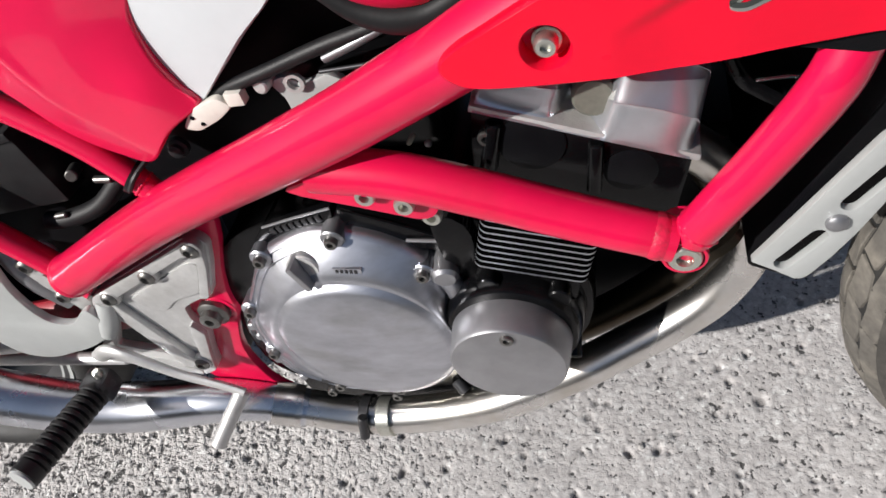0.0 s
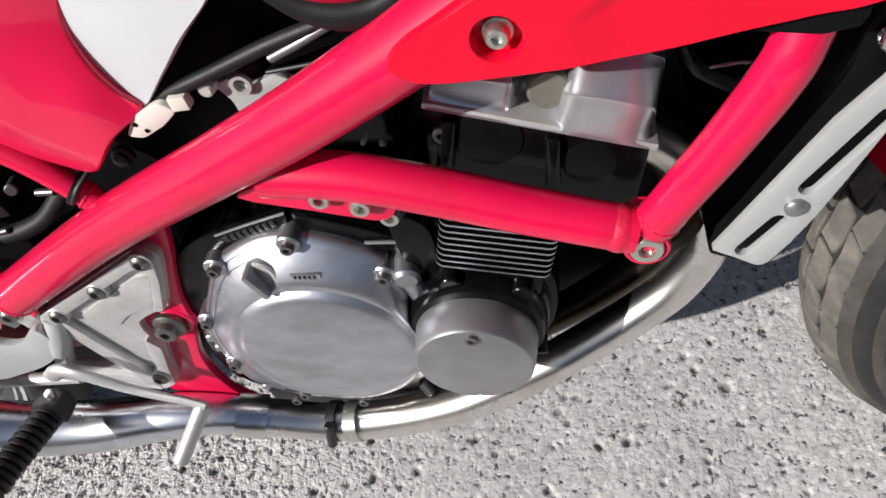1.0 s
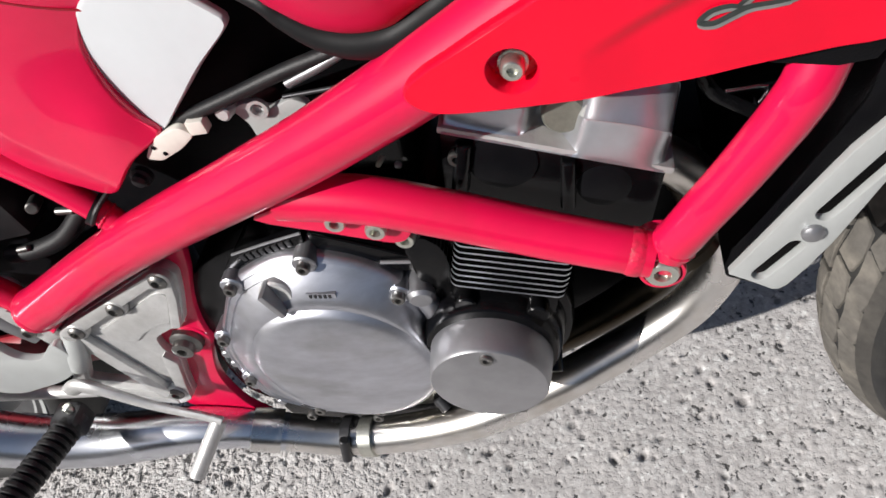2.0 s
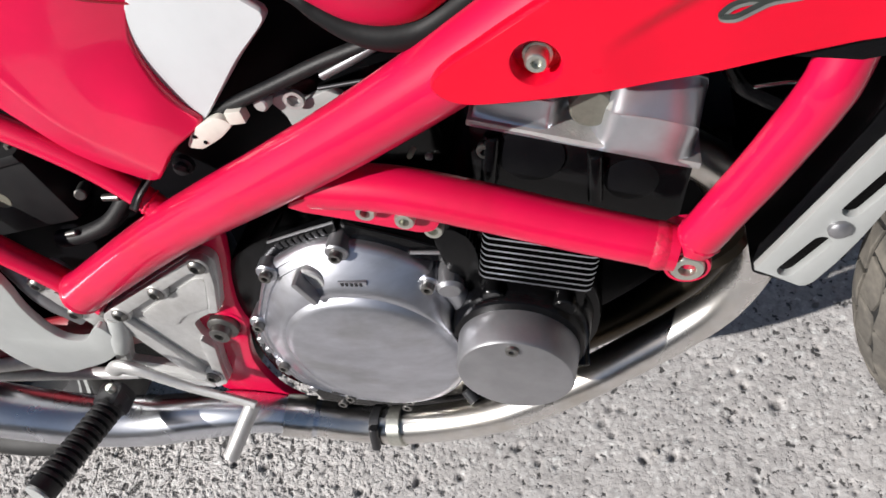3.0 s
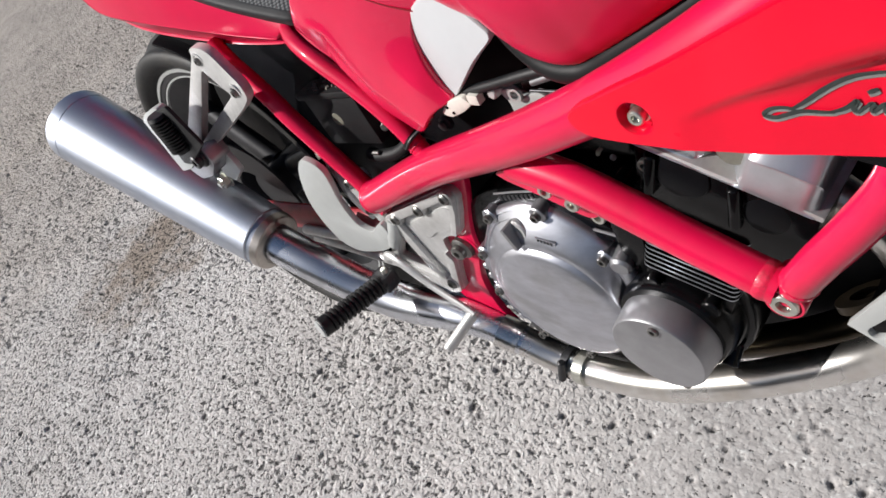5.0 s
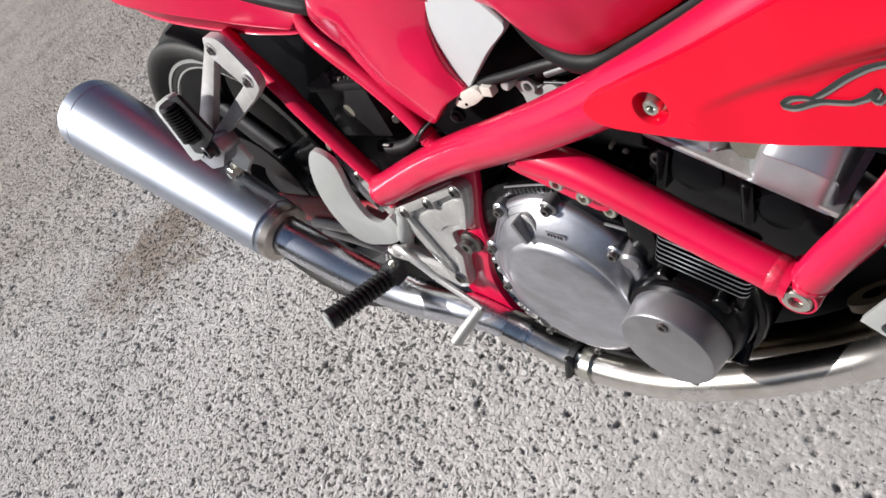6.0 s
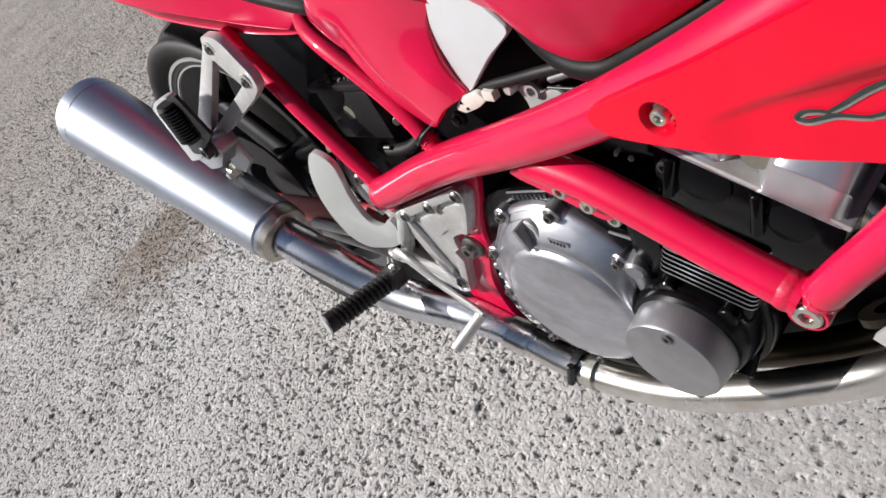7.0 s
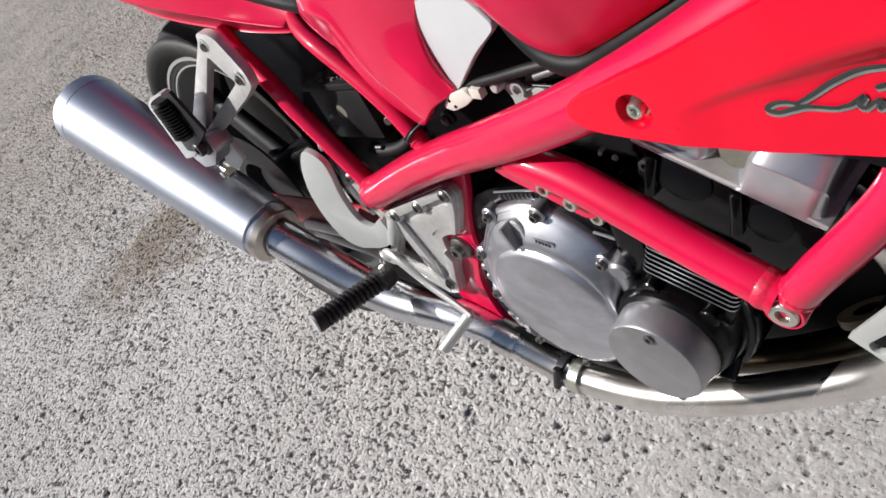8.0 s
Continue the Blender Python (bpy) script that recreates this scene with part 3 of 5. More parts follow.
for flip in (False, True):
    way = mirrored if flip else (lambda v: v)
    tube = part("main_tube", sweep(way(main_line), 0.0182, 36, 8), RED_FRAME, bike, "thick red painted frame tube")
    part("front_tube", sweep(way(front_line), 0.0117, 32, 8), RED_FRAME, bike, "curved red painted front frame tube")
    rail = part("lower_rail", sweep(way(rail_line), [0.0140, 0.0140, 0.0138, 0.0134, 0.0128], 32, 8), RED_FRAME, bike, "red painted lower frame rail")
    part("seat_rail", sweep(way(upper_sub), 0.0088, 20, 6), RED_FRAME, bike, "thin red painted seat rail")
    part("seat_stay", sweep(way(lower_sub), 0.0105, 20, 6), RED_FRAME, bike, "thin red painted seat stay")
    s = -1 if flip else 1
    boss = part("mount_boss", lathe([(0, 0), (0, 0.0115), (0.001, 0.0125), (0.0265, 0.0125), (0.028, 0.0118), (0.028, 0.0102), (0.024, 0.0100), (0.024, 0)], (0.3785, s * -0.146, 0.4885), (0, -s, 0), 32), RED_FRAME, bike, "red engine mount boss")
    if not flip:
        bolt(BOLT_L, boss, 0.3785, -0.1695, 0.4885, "large zinc socket bolt")
        tab = part("mount_tab", plate(smooth([(0.156, 0.537), (0.185, 0.546), (0.215, 0.546), (0.244, 0.523), (0.242, 0.511), (0.233, 0.508), (0.220, 0.512), (0.196, 0.521)], 3), -0.154, -0.149, 0.001), RED_FRAME, rail, "red engine mount tab")
        for x, y, z in ((0.2065, -0.154, 0.5335), (0.2275, -0.154, 0.5245)):
            part("bolt", BOLT_M, None, rail, "", (x, y, z))



def weld(at, axis, r, parent, depth=0.0016, paint=RED_FRAME):
    """A rippled bead round a tube."""
    d = Vector(axis).normalized()
    s = d.cross(Vector((0.2, 0.3, 1))).normalized()
    o = d.cross(s)
    n = 64
    line = [Vector(at) + (r - depth * 0.25) * (math.cos(2 * math.pi * k / n) * s + math.sin(2 * math.pi * k / n) * o) for k in range(n + 1)]
    return part("weld_bead", sweep([tuple(p) for p in line], [depth * (0.8 + 0.35 * math.sin(k * 0.7) ** 2) for k in range(n + 1)], 8, 2), paint, parent)


weld((0.0400, -0.1275, 0.5285), (-0.65, 0.1, 0.75), 0.0088, bike, 0.0011)
weld((-0.098, -0.1200, 0.4420), (-0.62, 0.0, 0.78), 0.0105, bike)
part("weld_band", sweep([(0.3605, -0.1638, 0.4980), (0.3635, -0.1641, 0.4972), (0.3665, -0.1645, 0.4963), (0.3695, -0.1648, 0.4954)], [0.0126, 0.0134, 0.0135, 0.0127], 28, 5), RED_STAINED, bike, "stained weld at the end of the rail")
weld((0.3700, -0.1660, 0.5005), (0.70, -0.20, 0.55), 0.0085, bike, 0.0018, RED_STAINED)
weld((0.3860, -0.1655, 0.5030), (0.46, -0.15, 0.86), 0.0112, bike, 0.0014)
part("tube_cap", lathe([(-0.001, 0), (-0.001, 0.0165), (0.0005, 0.0188), (0.004, 0.0188), (0.005, 0.0182), (0.005, 0)], (-0.0855, -0.1259, 0.4378), (0.147, -0.010, 0.078), 36), RED_FRAME, bike, "welded red tube end")

part("bolt", BOLT_M, None, bike, "zinc bolt on the engine mount", (0.2370, -0.143, 0.5040))
part("mount_lug", rod((0.2370, -0.100, 0.5040), (0.2370, -0.1435, 0.5040), 0.0090), ENGINE_BLACK, bike, "black engine mount lug")

# frame side plate behind the peg bracket, with the swingarm pivot
gusset = part("pivot_plate", plate(smooth([(-0.060, 0.455), (0.000, 0.490), (0.062, 0.497), (0.060, 0.468), (0.044, 0.430), (0.034, 0.400), (0.031, 0.376), (0.020, 0.350), (0.012, 0.325), (0.011, 0.300), (0.017, 0.272), (0.032, 0.248), (0.010, 0.243), (-0.020, 0.262), (-0.050, 0.290), (-0.070, 0.380)], 3), -0.117, -0.108, 0.002), RED_FRAME, bike, "red painted frame plate")
part("pivot_boss", lathe([(0, 0), (0, 0.0165), (0.008, 0.0165), (0.010, 0.015), (0.010, 0.012), (0.007, 0.0115), (0.007, 0)], (0.0165, -0.108, 0.3790)), RED_FRAME, gusset)
part("pivot_bolt", lathe([(0, 0), (0, 0.0135), (0.009, 0.0135), (0.010, 0.0120), (0.011, 0.0092), (0.017, 0.0088), (0.018, 0.0065), (0.018, 0.004), (0.012, 0.0035), (0.012, 0)], (0.0125, -0.1135, 0.3790), segs=18), STEEL_GREY, gusset, "dark steel pivot bolt")

# peg bracket
bracket_line = [(-0.086, 0.404), (-0.076, 0.416), (0.034, 0.472), (0.047, 0.474), (0.053, 0.465), (0.044, 0.442), (0.028, 0.408), (0.006, 0.399), (-0.008, 0.391), (-0.010, 0.374), (-0.001, 0.361), (-0.012, 0.330), (-0.018, 0.306), (-0.035, 0.299), (-0.060, 0.305), (-0.130, 0.324), (-0.133, 0.331), (-0.116, 0.340), (-0.102, 0.364), (-0.097, 0.386)]
bracket_window = rounded([(-0.083, 0.377), (-0.106, 0.338), (-0.056, 0.324), (-0.070, 0.364)], 0.004, 3)
bracket = part("peg_bracket", plate(rounded(bracket_line, 0.005, 3), -0.1245, -0.117, 0.0012, [bracket_window]), ALU_CAST, bike, "cast aluminium footpeg bracket")


def bar(name, outline, y0, r=0.003):
    return part(name, plate(rounded(outline, r, 3), y0, -0.1235, 0.0014), ALU_CAST, bracket)


bar("bracket_rim", [(-0.079, 0.4145), (0.036, 0.4715), (0.046, 0.4735), (0.051, 0.466), (0.044, 0.457), (0.030, 0.4585), (-0.066, 0.4085), (-0.072, 0.401), (-0.086, 0.403)], -0.1310)
bar("bracket_rim", [(0.050, 0.466), (0.043, 0.443), (0.0275, 0.4090), (0.0195, 0.4095), (0.036, 0.444), (0.043, 0.464)], -0.1302)
bar("bracket_rib", [(-0.076, 0.4015), (-0.064, 0.4050), (-0.030, 0.3220), (-0.040, 0.3120), (-0.046, 0.3160)], -0.1310)
bar("bracket_rib", [(-0.086, 0.4030), (-0.076, 0.4010), (-0.106, 0.3390), (-0.120, 0.3360), (-0.104, 0.3640), (-0.097, 0.3860)], -0.1300)
bar("bracket_rib", [(-0.132, 0.3310), (-0.036, 0.3080), (-0.034, 0.2995), (-0.060, 0.3055), (-0.130, 0.3240)], -0.1300)
bar("bracket_rib", [(-0.0100, 0.3740), (-0.0020, 0.3610), (-0.0125, 0.3300), (-0.0185, 0.3070), (-0.034, 0.3000), (-0.030, 0.3150), (-0.022, 0.3320), (-0.016, 0.3560)], -0.1300)
bar("bracket_web", [(-0.050, 0.4060), (0.024, 0.4460), (0.034, 0.4440), (0.018, 0.4110), (-0.010, 0.4020), (-0.024, 0.3900), (-0.038, 0.3930)], -0.1265, 0.004)
for x, z in ((0.0415, 0.4655), (-0.0117, 0.4380), (-0.0630, 0.4130), (-0.0258, 0.3195)):
    part("bolt_pad", lathe([(0, 0), (0, 0.0088), (0.0052, 0.0088), (0.0060, 0.0080), (0.0060, 0)], (x, -0.1255, z)), ALU_CAST, bracket)
    part("bolt", BOLT_B, None, bracket, "", (x, -0.1313, z))
part("bracket_arm", plate([(-0.090, 0.402), (-0.100, 0.424), (-0.126, 0.452), (-0.138, 0.446), (-0.118, 0.416), (-0.104, 0.386)], -0.126, -0.120, 0.0015), ALU_CAST, bracket)

# rider's peg
peg_a, peg_b = Vector((-0.122, -0.158, 0.318)), Vector((-0.138, -0.250, 0.330))
peg_axis = (peg_b - peg_a)
peg = part("footpeg", rod(peg_a - peg_axis * 0.12, peg_a + peg_axis * 0.2, 0.0095), STEEL_BLACK, bike, "ribbed black rubber footpeg on the bracket")
profile = [(0, 0), (0, 0.0105)]
length = peg_axis.length
for k in range(12):
    a = 0.004 + k * (length - 0.016) / 12
    w = (length - 0.016) / 12
    profile += [(a, 0.0102), (a + 0.2 * w, 0.0130), (a + 0.7 * w, 0.0130), (a + 0.9 * w, 0.0102)]
profile += [(length - 0.012, 0.0128), (length - 0.001, 0.0128), (length, 0.0118), (length, 0)]
part("rubber", lathe(profile, peg_a, peg_axis, 24), RUBBER, peg, "ribbed black rubber")
part("end_cap", lathe([(0, 0), (0, 0.0115), (0.002, 0.0110), (0.0022, 0)], peg_b, peg_axis, 24), SILVER_PAINT, peg)
part("hinge", block(-0.138, -0.112, -0.164, -0.140, 0.304, 0.328, 0.005), STEEL_BLACK, peg)
part("hinge_pin", rod((-0.120, -0.150, 0.300), (-0.120, -0.150, 0.335), 0.004), ZINC, peg)

# brake pedal
pedal = part("brake_pedal", sweep([(-0.150, -0.118, 0.312), (-0.112, -0.140, 0.345), (-0.080, -0.149, 0.364), (-0.036, -0.150, 0.333), (0.004, -0.151, 0.314), (0.018, -0.152, 0.306)], [0.006, 0.0075, 0.0075, 0.006, 0.0055, 0.0065], 14, 6, 0.65), ALU_CAST, bike, "cast aluminium brake pedal")
part("toe_peg", rod((0.015, -0.150, 0.306), (-0.010, -0.187, 0.275), 0.0068), ALU_CAST, pedal)

# heel guard, with the brake cylinder behind it
guard_edge = [(-0.1670, 0.4895), (-0.1940, 0.4640), (-0.2120, 0.4280), (-0.2175, 0.3970), (-0.2125, 0.3660), (-0.1970, 0.3450), (-0.1700, 0.3395), (-0.1420, 0.3465), (-0.1150, 0.3555), (-0.0900, 0.3700), (-0.0800, 0.3830), (-0.0850, 0.4060), (-0.0960, 0.4020), (-0.1130, 0.3890), (-0.1330, 0.3925), (-0.1420, 0.4100), (-0.1430, 0.4350), (-0.1380, 0.4600), (-0.1400, 0.4800)]
heel_guard = part("heel_guard", plate(smooth(guard_edge, 4), -0.1385, -0.1310, 0.0022), SILVER_PAINT, bike, "curved silver heel guard plate")
part("guard_end", sweep([(-0.0920, -0.1335, 0.3680), (-0.0810, -0.1320, 0.3870), (-0.0735, -0.1280, 0.4060)], [0.0075, 0.0095, 0.0080], 18, 6, 0.8), SILVER_PAINT, heel_guard)
part("guard_lug", rod((-0.197, -0.130, 0.452), (-0.207, -0.112, 0.446), 0.0090), ALU_CAST, heel_guard)
part("guard_lug", rod((-0.206, -0.128, 0.372), (-0.222, -0.112, 0.362), 0.0080), ALU_CAST, heel_guard)
cyl = part("brake_cylinder", rod((-0.118, -0.112, 0.400), (-0.150, -0.112, 0.480), 0.011), ALU_DULL, bike, "small aluminium brake master cylinder")
part("hose_fitting", rod((-0.128, -0.126, 0.446), (-0.128, -0.108, 0.446), 0.008), ZINC, cyl)
part("push_rod", rod((-0.118, -0.115, 0.400), (-0.112, -0.120, 0.345), 0.0035), STEEL_BLACK, cyl)
part("clamp", rod((-0.1150, -0.105, 0.4490), (-0.1150, -0.1260, 0.4490), 0.0125, 0.003), ALU_CAST, cyl)
part("bolt", BOLT_B, None, cyl, "", (-0.1195, -0.1275, 0.4520))
part("clamp", rod((-0.1130, -0.105, 0.4180), (-0.1080, -0.1260, 0.4120), 0.0100, 0.003), ALU_CAST, cyl)
part("bolt", BOLT_B, None, cyl, "", (-0.1110, -0.1275, 0.4130))
part("cylinder_body", sweep([(-0.1180, -0.116, 0.3960), (-0.1330, -0.117, 0.4300), (-0.1430, -0.116, 0.4700)], [0.0100, 0.0125, 0.0090], 16, 5), ALU_DULL, cyl)
part("banjo", lathe([(0, 0), (0, 0.0090), (0.012, 0.0090), (0.014, 0.0070), (0.018, 0.0070), (0.019, 0)], (-0.1480, -0.108, 0.4820), (-0.2, -0.9, 0.4), 12), ZINC, cyl)
part("brake_hose", sweep([(-0.150, -0.112, 0.478), (-0.165, -0.108, 0.510), (-0.190, -0.095, 0.470), (-0.240, -0.085, 0.400), (-0.330, -0.080, 0.350)], 0.0045, 10, 6), RUBBER, bike, "thin black brake hose")

# ---- engine ----
case_line = smooth([(0.020, 0.300), (0.030, 0.400), (0.060, 0.455), (0.150, 0.485), (0.235, 0.470), (0.310, 0.420), (0.315, 0.345), (0.260, 0.285), (0.160, 0.250), (0.060, 0.262)], 4)
engine = part("engine_case", plate(case_line, -0.112, 0.115, 0.006), ENGINE_BLACK, bike, "black engine case")
part("oil_pan", plate(rounded([(0.030, 0.285), (0.255, 0.300), (0.235, 0.235), (0.190, 0.205), (0.070, 0.200), (0.035, 0.225)], 0.012, 3), -0.1010, 0.100, 0.006), ENGINE_BLACK, engine)
clutch_line = smooth([(0.0465, 0.381), (0.066, 0.417), (0.0865, 0.4485), (0.102, 0.4605), (0.1285, 0.4723), (0.1505, 0.4745), (0.172, 0.469), (0.192, 0.459), (0.2095, 0.4435), (0.2165, 0.422), (0.219, 0.380), (0.206, 0.334), (0.180, 0.296), (0.152, 0.277), (0.122, 0.271), (0.093, 0.273), (0.070, 0.284), (0.051, 0.299), (0.044, 0.321), (0.0425, 0.350)], 4)
clutch = part("clutch_cover", stepped_dome(clutch_line, (0.149, 0.366), 0.0712, [(0, -0.100), (0, -0.1215), (0.03, -0.1250), (0.12, -0.1275), (0.15, -0.1264), (0.30, -0.1302), (0.34, -0.1291), (0.55, -0.1345), (0.78, -0.1392), (0.90, -0.1412), (1.0, -0.1418)], [(0.985, -0.1417), (0.965, -0.1428), (0.94, -0.1446), (0.88, -0.1466), (0.75, -0.1484), (0.5, -0.1503), (0.25, -0.1514), (0, -0.1518)]), ALU_POLISHED, bike, "brushed aluminium clutch cover")
for k, (x, z) in enumerate(((0.092, 0.4518), (0.057, 0.3928), (0.053, 0.3356), (0.096, 0.2866), (0.209, 0.4308), (0.150, 0.283), (0.196, 0.318))):
    part("lug", rod((x, -0.105, z), (x, -0.130, z), 0.0085), ALU_POLISHED, clutch)
    part("bolt", BOLT_S, None, clutch, "", (x, -0.130, z))
part("lug", rod((0.1545, -0.095, 0.4720), (0.1545, -0.131, 0.4695), 0.0085), ALU_DULL, clutch)
part("bolt", BOLT_S, None, clutch, "", (0.1545, -0.131, 0.4695))
# small casting teeth between the bolts, and the notch under the dome
for x, z in ((0.0440, 0.366), (0.0450, 0.352), (0.0470, 0.318), (0.0600, 0.291), (0.122, 0.273), (0.135, 0.274)):
    part("tooth", rod((x, -0.108, z), (x, -0.1270, z), 0.0042), ALU_DULL, clutch)
part("notch", turned(block(0.0820, 0.1040, -0.1345, -0.120, 0.2930, 0.2985, 0.0015), (0.093, 0.296), 8), STEEL_BLACK, clutch)
part("cast_rib", sweep([(0.078, -0.1325, 0.342), (0.086, -0.1345, 0.343), (0.094, -0.1345, 0.340)], 0.0030, 10, 4), ALU_POLISHED, clutch)
part("oil_cap", lathe([(0, 0), (0, 0.0128), (0.0105, 0.0128), (0.0120, 0.0116), (0.0120, 0)], (0.1265, -0.1265, 0.4455), (0, -0.985, 0.17), 40), ALU_CAST, clutch, "round oil filler cap with a grip bar")
part("grip", turned(block(0.1240, 0.1290, -0.1480, -0.132, 0.4355, 0.4600, 0.0014), (0.1265, 0.4478), -20), ALU_DULL, clutch)
part("raised_mark", turned(block(0.1490, 0.1700, -0.1385, -0.1300, 0.4435, 0.4485, 0.0006), (0.160, 0.446), 5), ALU_POLISHED, clutch)
for k in range(5):
    part("raised_bar", turned(block(0.1512 + 0.0034 * k, 0.1532 + 0.0034 * k, -0.1392, -0.1340, 0.4443, 0.4475, 0.0003), (0.160, 0.446), 5), STEEL_BLACK, clutch)
part("case_badge", plate(rounded([(0.0840, 0.4560), (0.1000, 0.4740), (0.1570, 0.4890), (0.1540, 0.4700), (0.1040, 0.4560)], 0.0015, 2), -0.119, -0.090, 0.0012), ENGINE_BLACK, engine)
# aluminium-coloured strip paints the light along the black badge's top edge
part("badge_lit_edge", sweep([(0.0995, -0.1192, 0.4735), (0.1280, -0.1192, 0.4815), (0.1565, -0.1192, 0.4883)], 0.0010, 8, 3), ALU_DULL, engine)
for k in range(8):
    x = 0.1050 + k * 0.0058
    part("raised_bar", turned(block(x, x + 0.0040, -0.1204, -0.118, 0.4668 + (x - 0.105) * 0.25, 0.4722 + (x - 0.105) * 0.25, 0.0006), (x, 0.470), -14), STEEL_BLACK, engine)
part("case_top", plate(rounded([(0.1600, 0.4890), (0.2240, 0.4590), (0.2260, 0.4400), (0.1900, 0.4500), (0.1600, 0.4700)], 0.003, 2), -0.119, -0.05, 0.002), ENGINE_BLACK, engine)
part("case_ridge", sweep([(0.1640, -0.1192, 0.4862), (0.1950, -0.1192, 0.4720), (0.2220, -0.1192, 0.4580)], 0.0011, 8, 3), ENGINE_BLACK, engine)
part("oil_line", sweep([(0.2020, -0.121, 0.4560), (0.2260, -0.122, 0.4550)], 0.0014, 8, 3), ALU_DULL, engine)

pulse = part("starter_cover", lathe([(0, 0), (0, 0.0440), (0.004, 0.0445), (0.0375, 0.0415), (0.0395, 0.0400), (0.0400, 0.0375), (0.0410, 0)], (0.262, -0.126, 0.371), segs=56), ALU_DULL, bike, "round dull aluminium engine cover")
part("bolt_lug", rod((0.2665, -0.150, 0.4035), (0.2665, -0.1645, 0.4035), 0.0075), ALU_DULL, pulse)
part("bolt", BOLT_S, None, pulse, "", (0.2665, -0.1635, 0.4035))
part("bolt", BOLT_S, None, pulse, "", (0.279, -0.160, 0.336))
part("cover_collar", lathe([(0, 0.02), (0, 0.052), (0.016, 0.050), (0.026, 0.0478), (0.0285, 0.0462), (0.0285, 0.02)], (0.263, -0.112, 0.375), segs=48), ENGINE_BLACK, engine)
part("case_neck", plate(smooth([(0.224, 0.480), (0.246, 0.470), (0.248, 0.440), (0.240, 0.415), (0.226, 0.430)], 3), -0.124, -0.08, 0.002), ENGINE_BLACK, engine)
part("lug_block", rod((0.2205, -0.105, 0.430), (0.2240, -0.1325, 0.4265), 0.0100, 0.0025), ALU_DULL, clutch)
part("lug_web", sweep([(0.2230, -0.122, 0.420), (0.2270, -0.124, 0.405), (0.2260, -0.124, 0.388)], [0.009, 0.008, 0.007], 14, 4), ALU_POLISHED, clutch)

# cylinders, leaning forward
CYL = -16.5
cu, cv = Vector((math.cos(radians(CYL)), 0, math.sin(radians(CYL)))), Vector((-math.sin(radians(CYL)), 0, math.cos(radians(CYL))))
cyl_foot = Vector((0.246, 0, 0.437))


def cyl_point(u, v):
    p = cyl_foot + cu * u + cv * v
    return (p.x, p.z)


cylinder = part("cylinder_block", plate([cyl_point(0.008, -0.035), cyl_point(0.072, -0.035), cyl_point(0.072, 0.080), cyl_point(0.008, 0.080)], -0.122, 0.122, 0.004), ENGINE_BLACK, bike, "black finned cylinder block")


def fin_mesh():
    n = 5
    pts = []
    for cx, cz, a0 in ((0.076 - 0.006, -0.131 + 0.006, -90), (0.076 - 0.006, 0.131 - 0.006, 0), (0.006, 0.131 - 0.006, 90), (0.006, -0.131 + 0.006, 180)):
        pts += [(cx + 0.006 * math.cos(radians(a0 + 90 * k / n)), cz + 0.006 * math.sin(radians(a0 + 90 * k / n))) for k in range(n + 1)]
    bm = bmesh.new()
    lo = [bm.verts.new(cu * u + Vector((0, w, 0)) - cv * 0.00065) for u, w in pts]
    hi = [bm.verts.new(cu * u + Vector((0, w, 0)) + cv * 0.00065) for u, w in pts]
    bm.faces.new(lo)
    bm.faces.new(hi[::-1])
    for k in range(len(pts)):
        f = bm.faces.new((lo[k], lo[(k + 1) % len(pts)], hi[(k + 1) % len(pts)], hi[k]))
        f.material_index = 1
    bmesh.ops.recalc_face_normals(bm, faces=bm.faces)
    return mesh_of("cooling_fin", bm, [ENGINE_BLACK, ALU_POLISHED])


FIN = fin_mesh()
for k in range(13):
    p = cyl_foot + cv * (0.0025 + 0.0056 * k)
    part("cooling_fin", FIN, None, cylinder, "", (p.x, 0, p.z))
part("cylinder_foot", plate([cyl_point(0.000, -0.030), cyl_point(0.074, -0.032), cyl_point(0.074, -0.004), cyl_point(0.002, -0.004)], -0.127, 0.12, 0.005), ENGINE_BLACK, cylinder)
for u in (0.012, 0.060):
    x, z = cyl_point(u, -0.012)
    part("stud_nut", rod((x, -0.120, z), (x, -0.137, z), 0.008), ENGINE_BLACK, cylinder)
part("side_lug", rod((0.303, -0.090, 0.400), (0.298, -0.128, 0.352), 0.010), ENGINE_BLACK, cylinder)
part("drain_boss", rod((0.300, -0.115, 0.342), (0.300, -0.132, 0.332), 0.008), ENGINE_BLACK, cylinder)

# head and polished valve cover
head_line = [(0.262, 0.520), (0.270, 0.566), (0.386, 0.519), (0.372, 0.455), (0.335, 0.462)]
head = part("cylinder_head", plate(head_line, -0.128, 0.128, 0.004), ENGINE_BLACK, bike, "black cylinder head")
part("cover_lip", plate([(0.2697, 0.5658), (0.3877, 0.5193), (0.3895, 0.5235), (0.2715, 0.570)], -0.1325, 0.1325, 0.0012), ALU_CAST, head, "bare aluminium joint lip")
part("end_boss", lathe([(0, 0), (0, 0.020), (0.003, 0.019), (0.004, 0.016), (0.004, 0)], (0.300, -0.126, 0.538), segs=32), PLASTIC_BLACK, head)
part("end_boss", lathe([(0, 0), (0, 0.016), (0.002, 0.015), (0.003, 0.012), (0.003, 0)], (0.352, -0.126, 0.512), segs=32), PLASTIC_BLACK, head)
part("head_rib", rod((0.335, -0.129, 0.535), (0.331, -0.129, 0.500), 0.0045), ENGINE_BLACK, head)
part("head_rib", rod((0.282, -0.129, 0.555), (0.272, -0.129, 0.520), 0.0050), ENGINE_BLACK, head)
part("bolt", BOLT_S, None, head, "", (0.276, -0.128, 0.546))
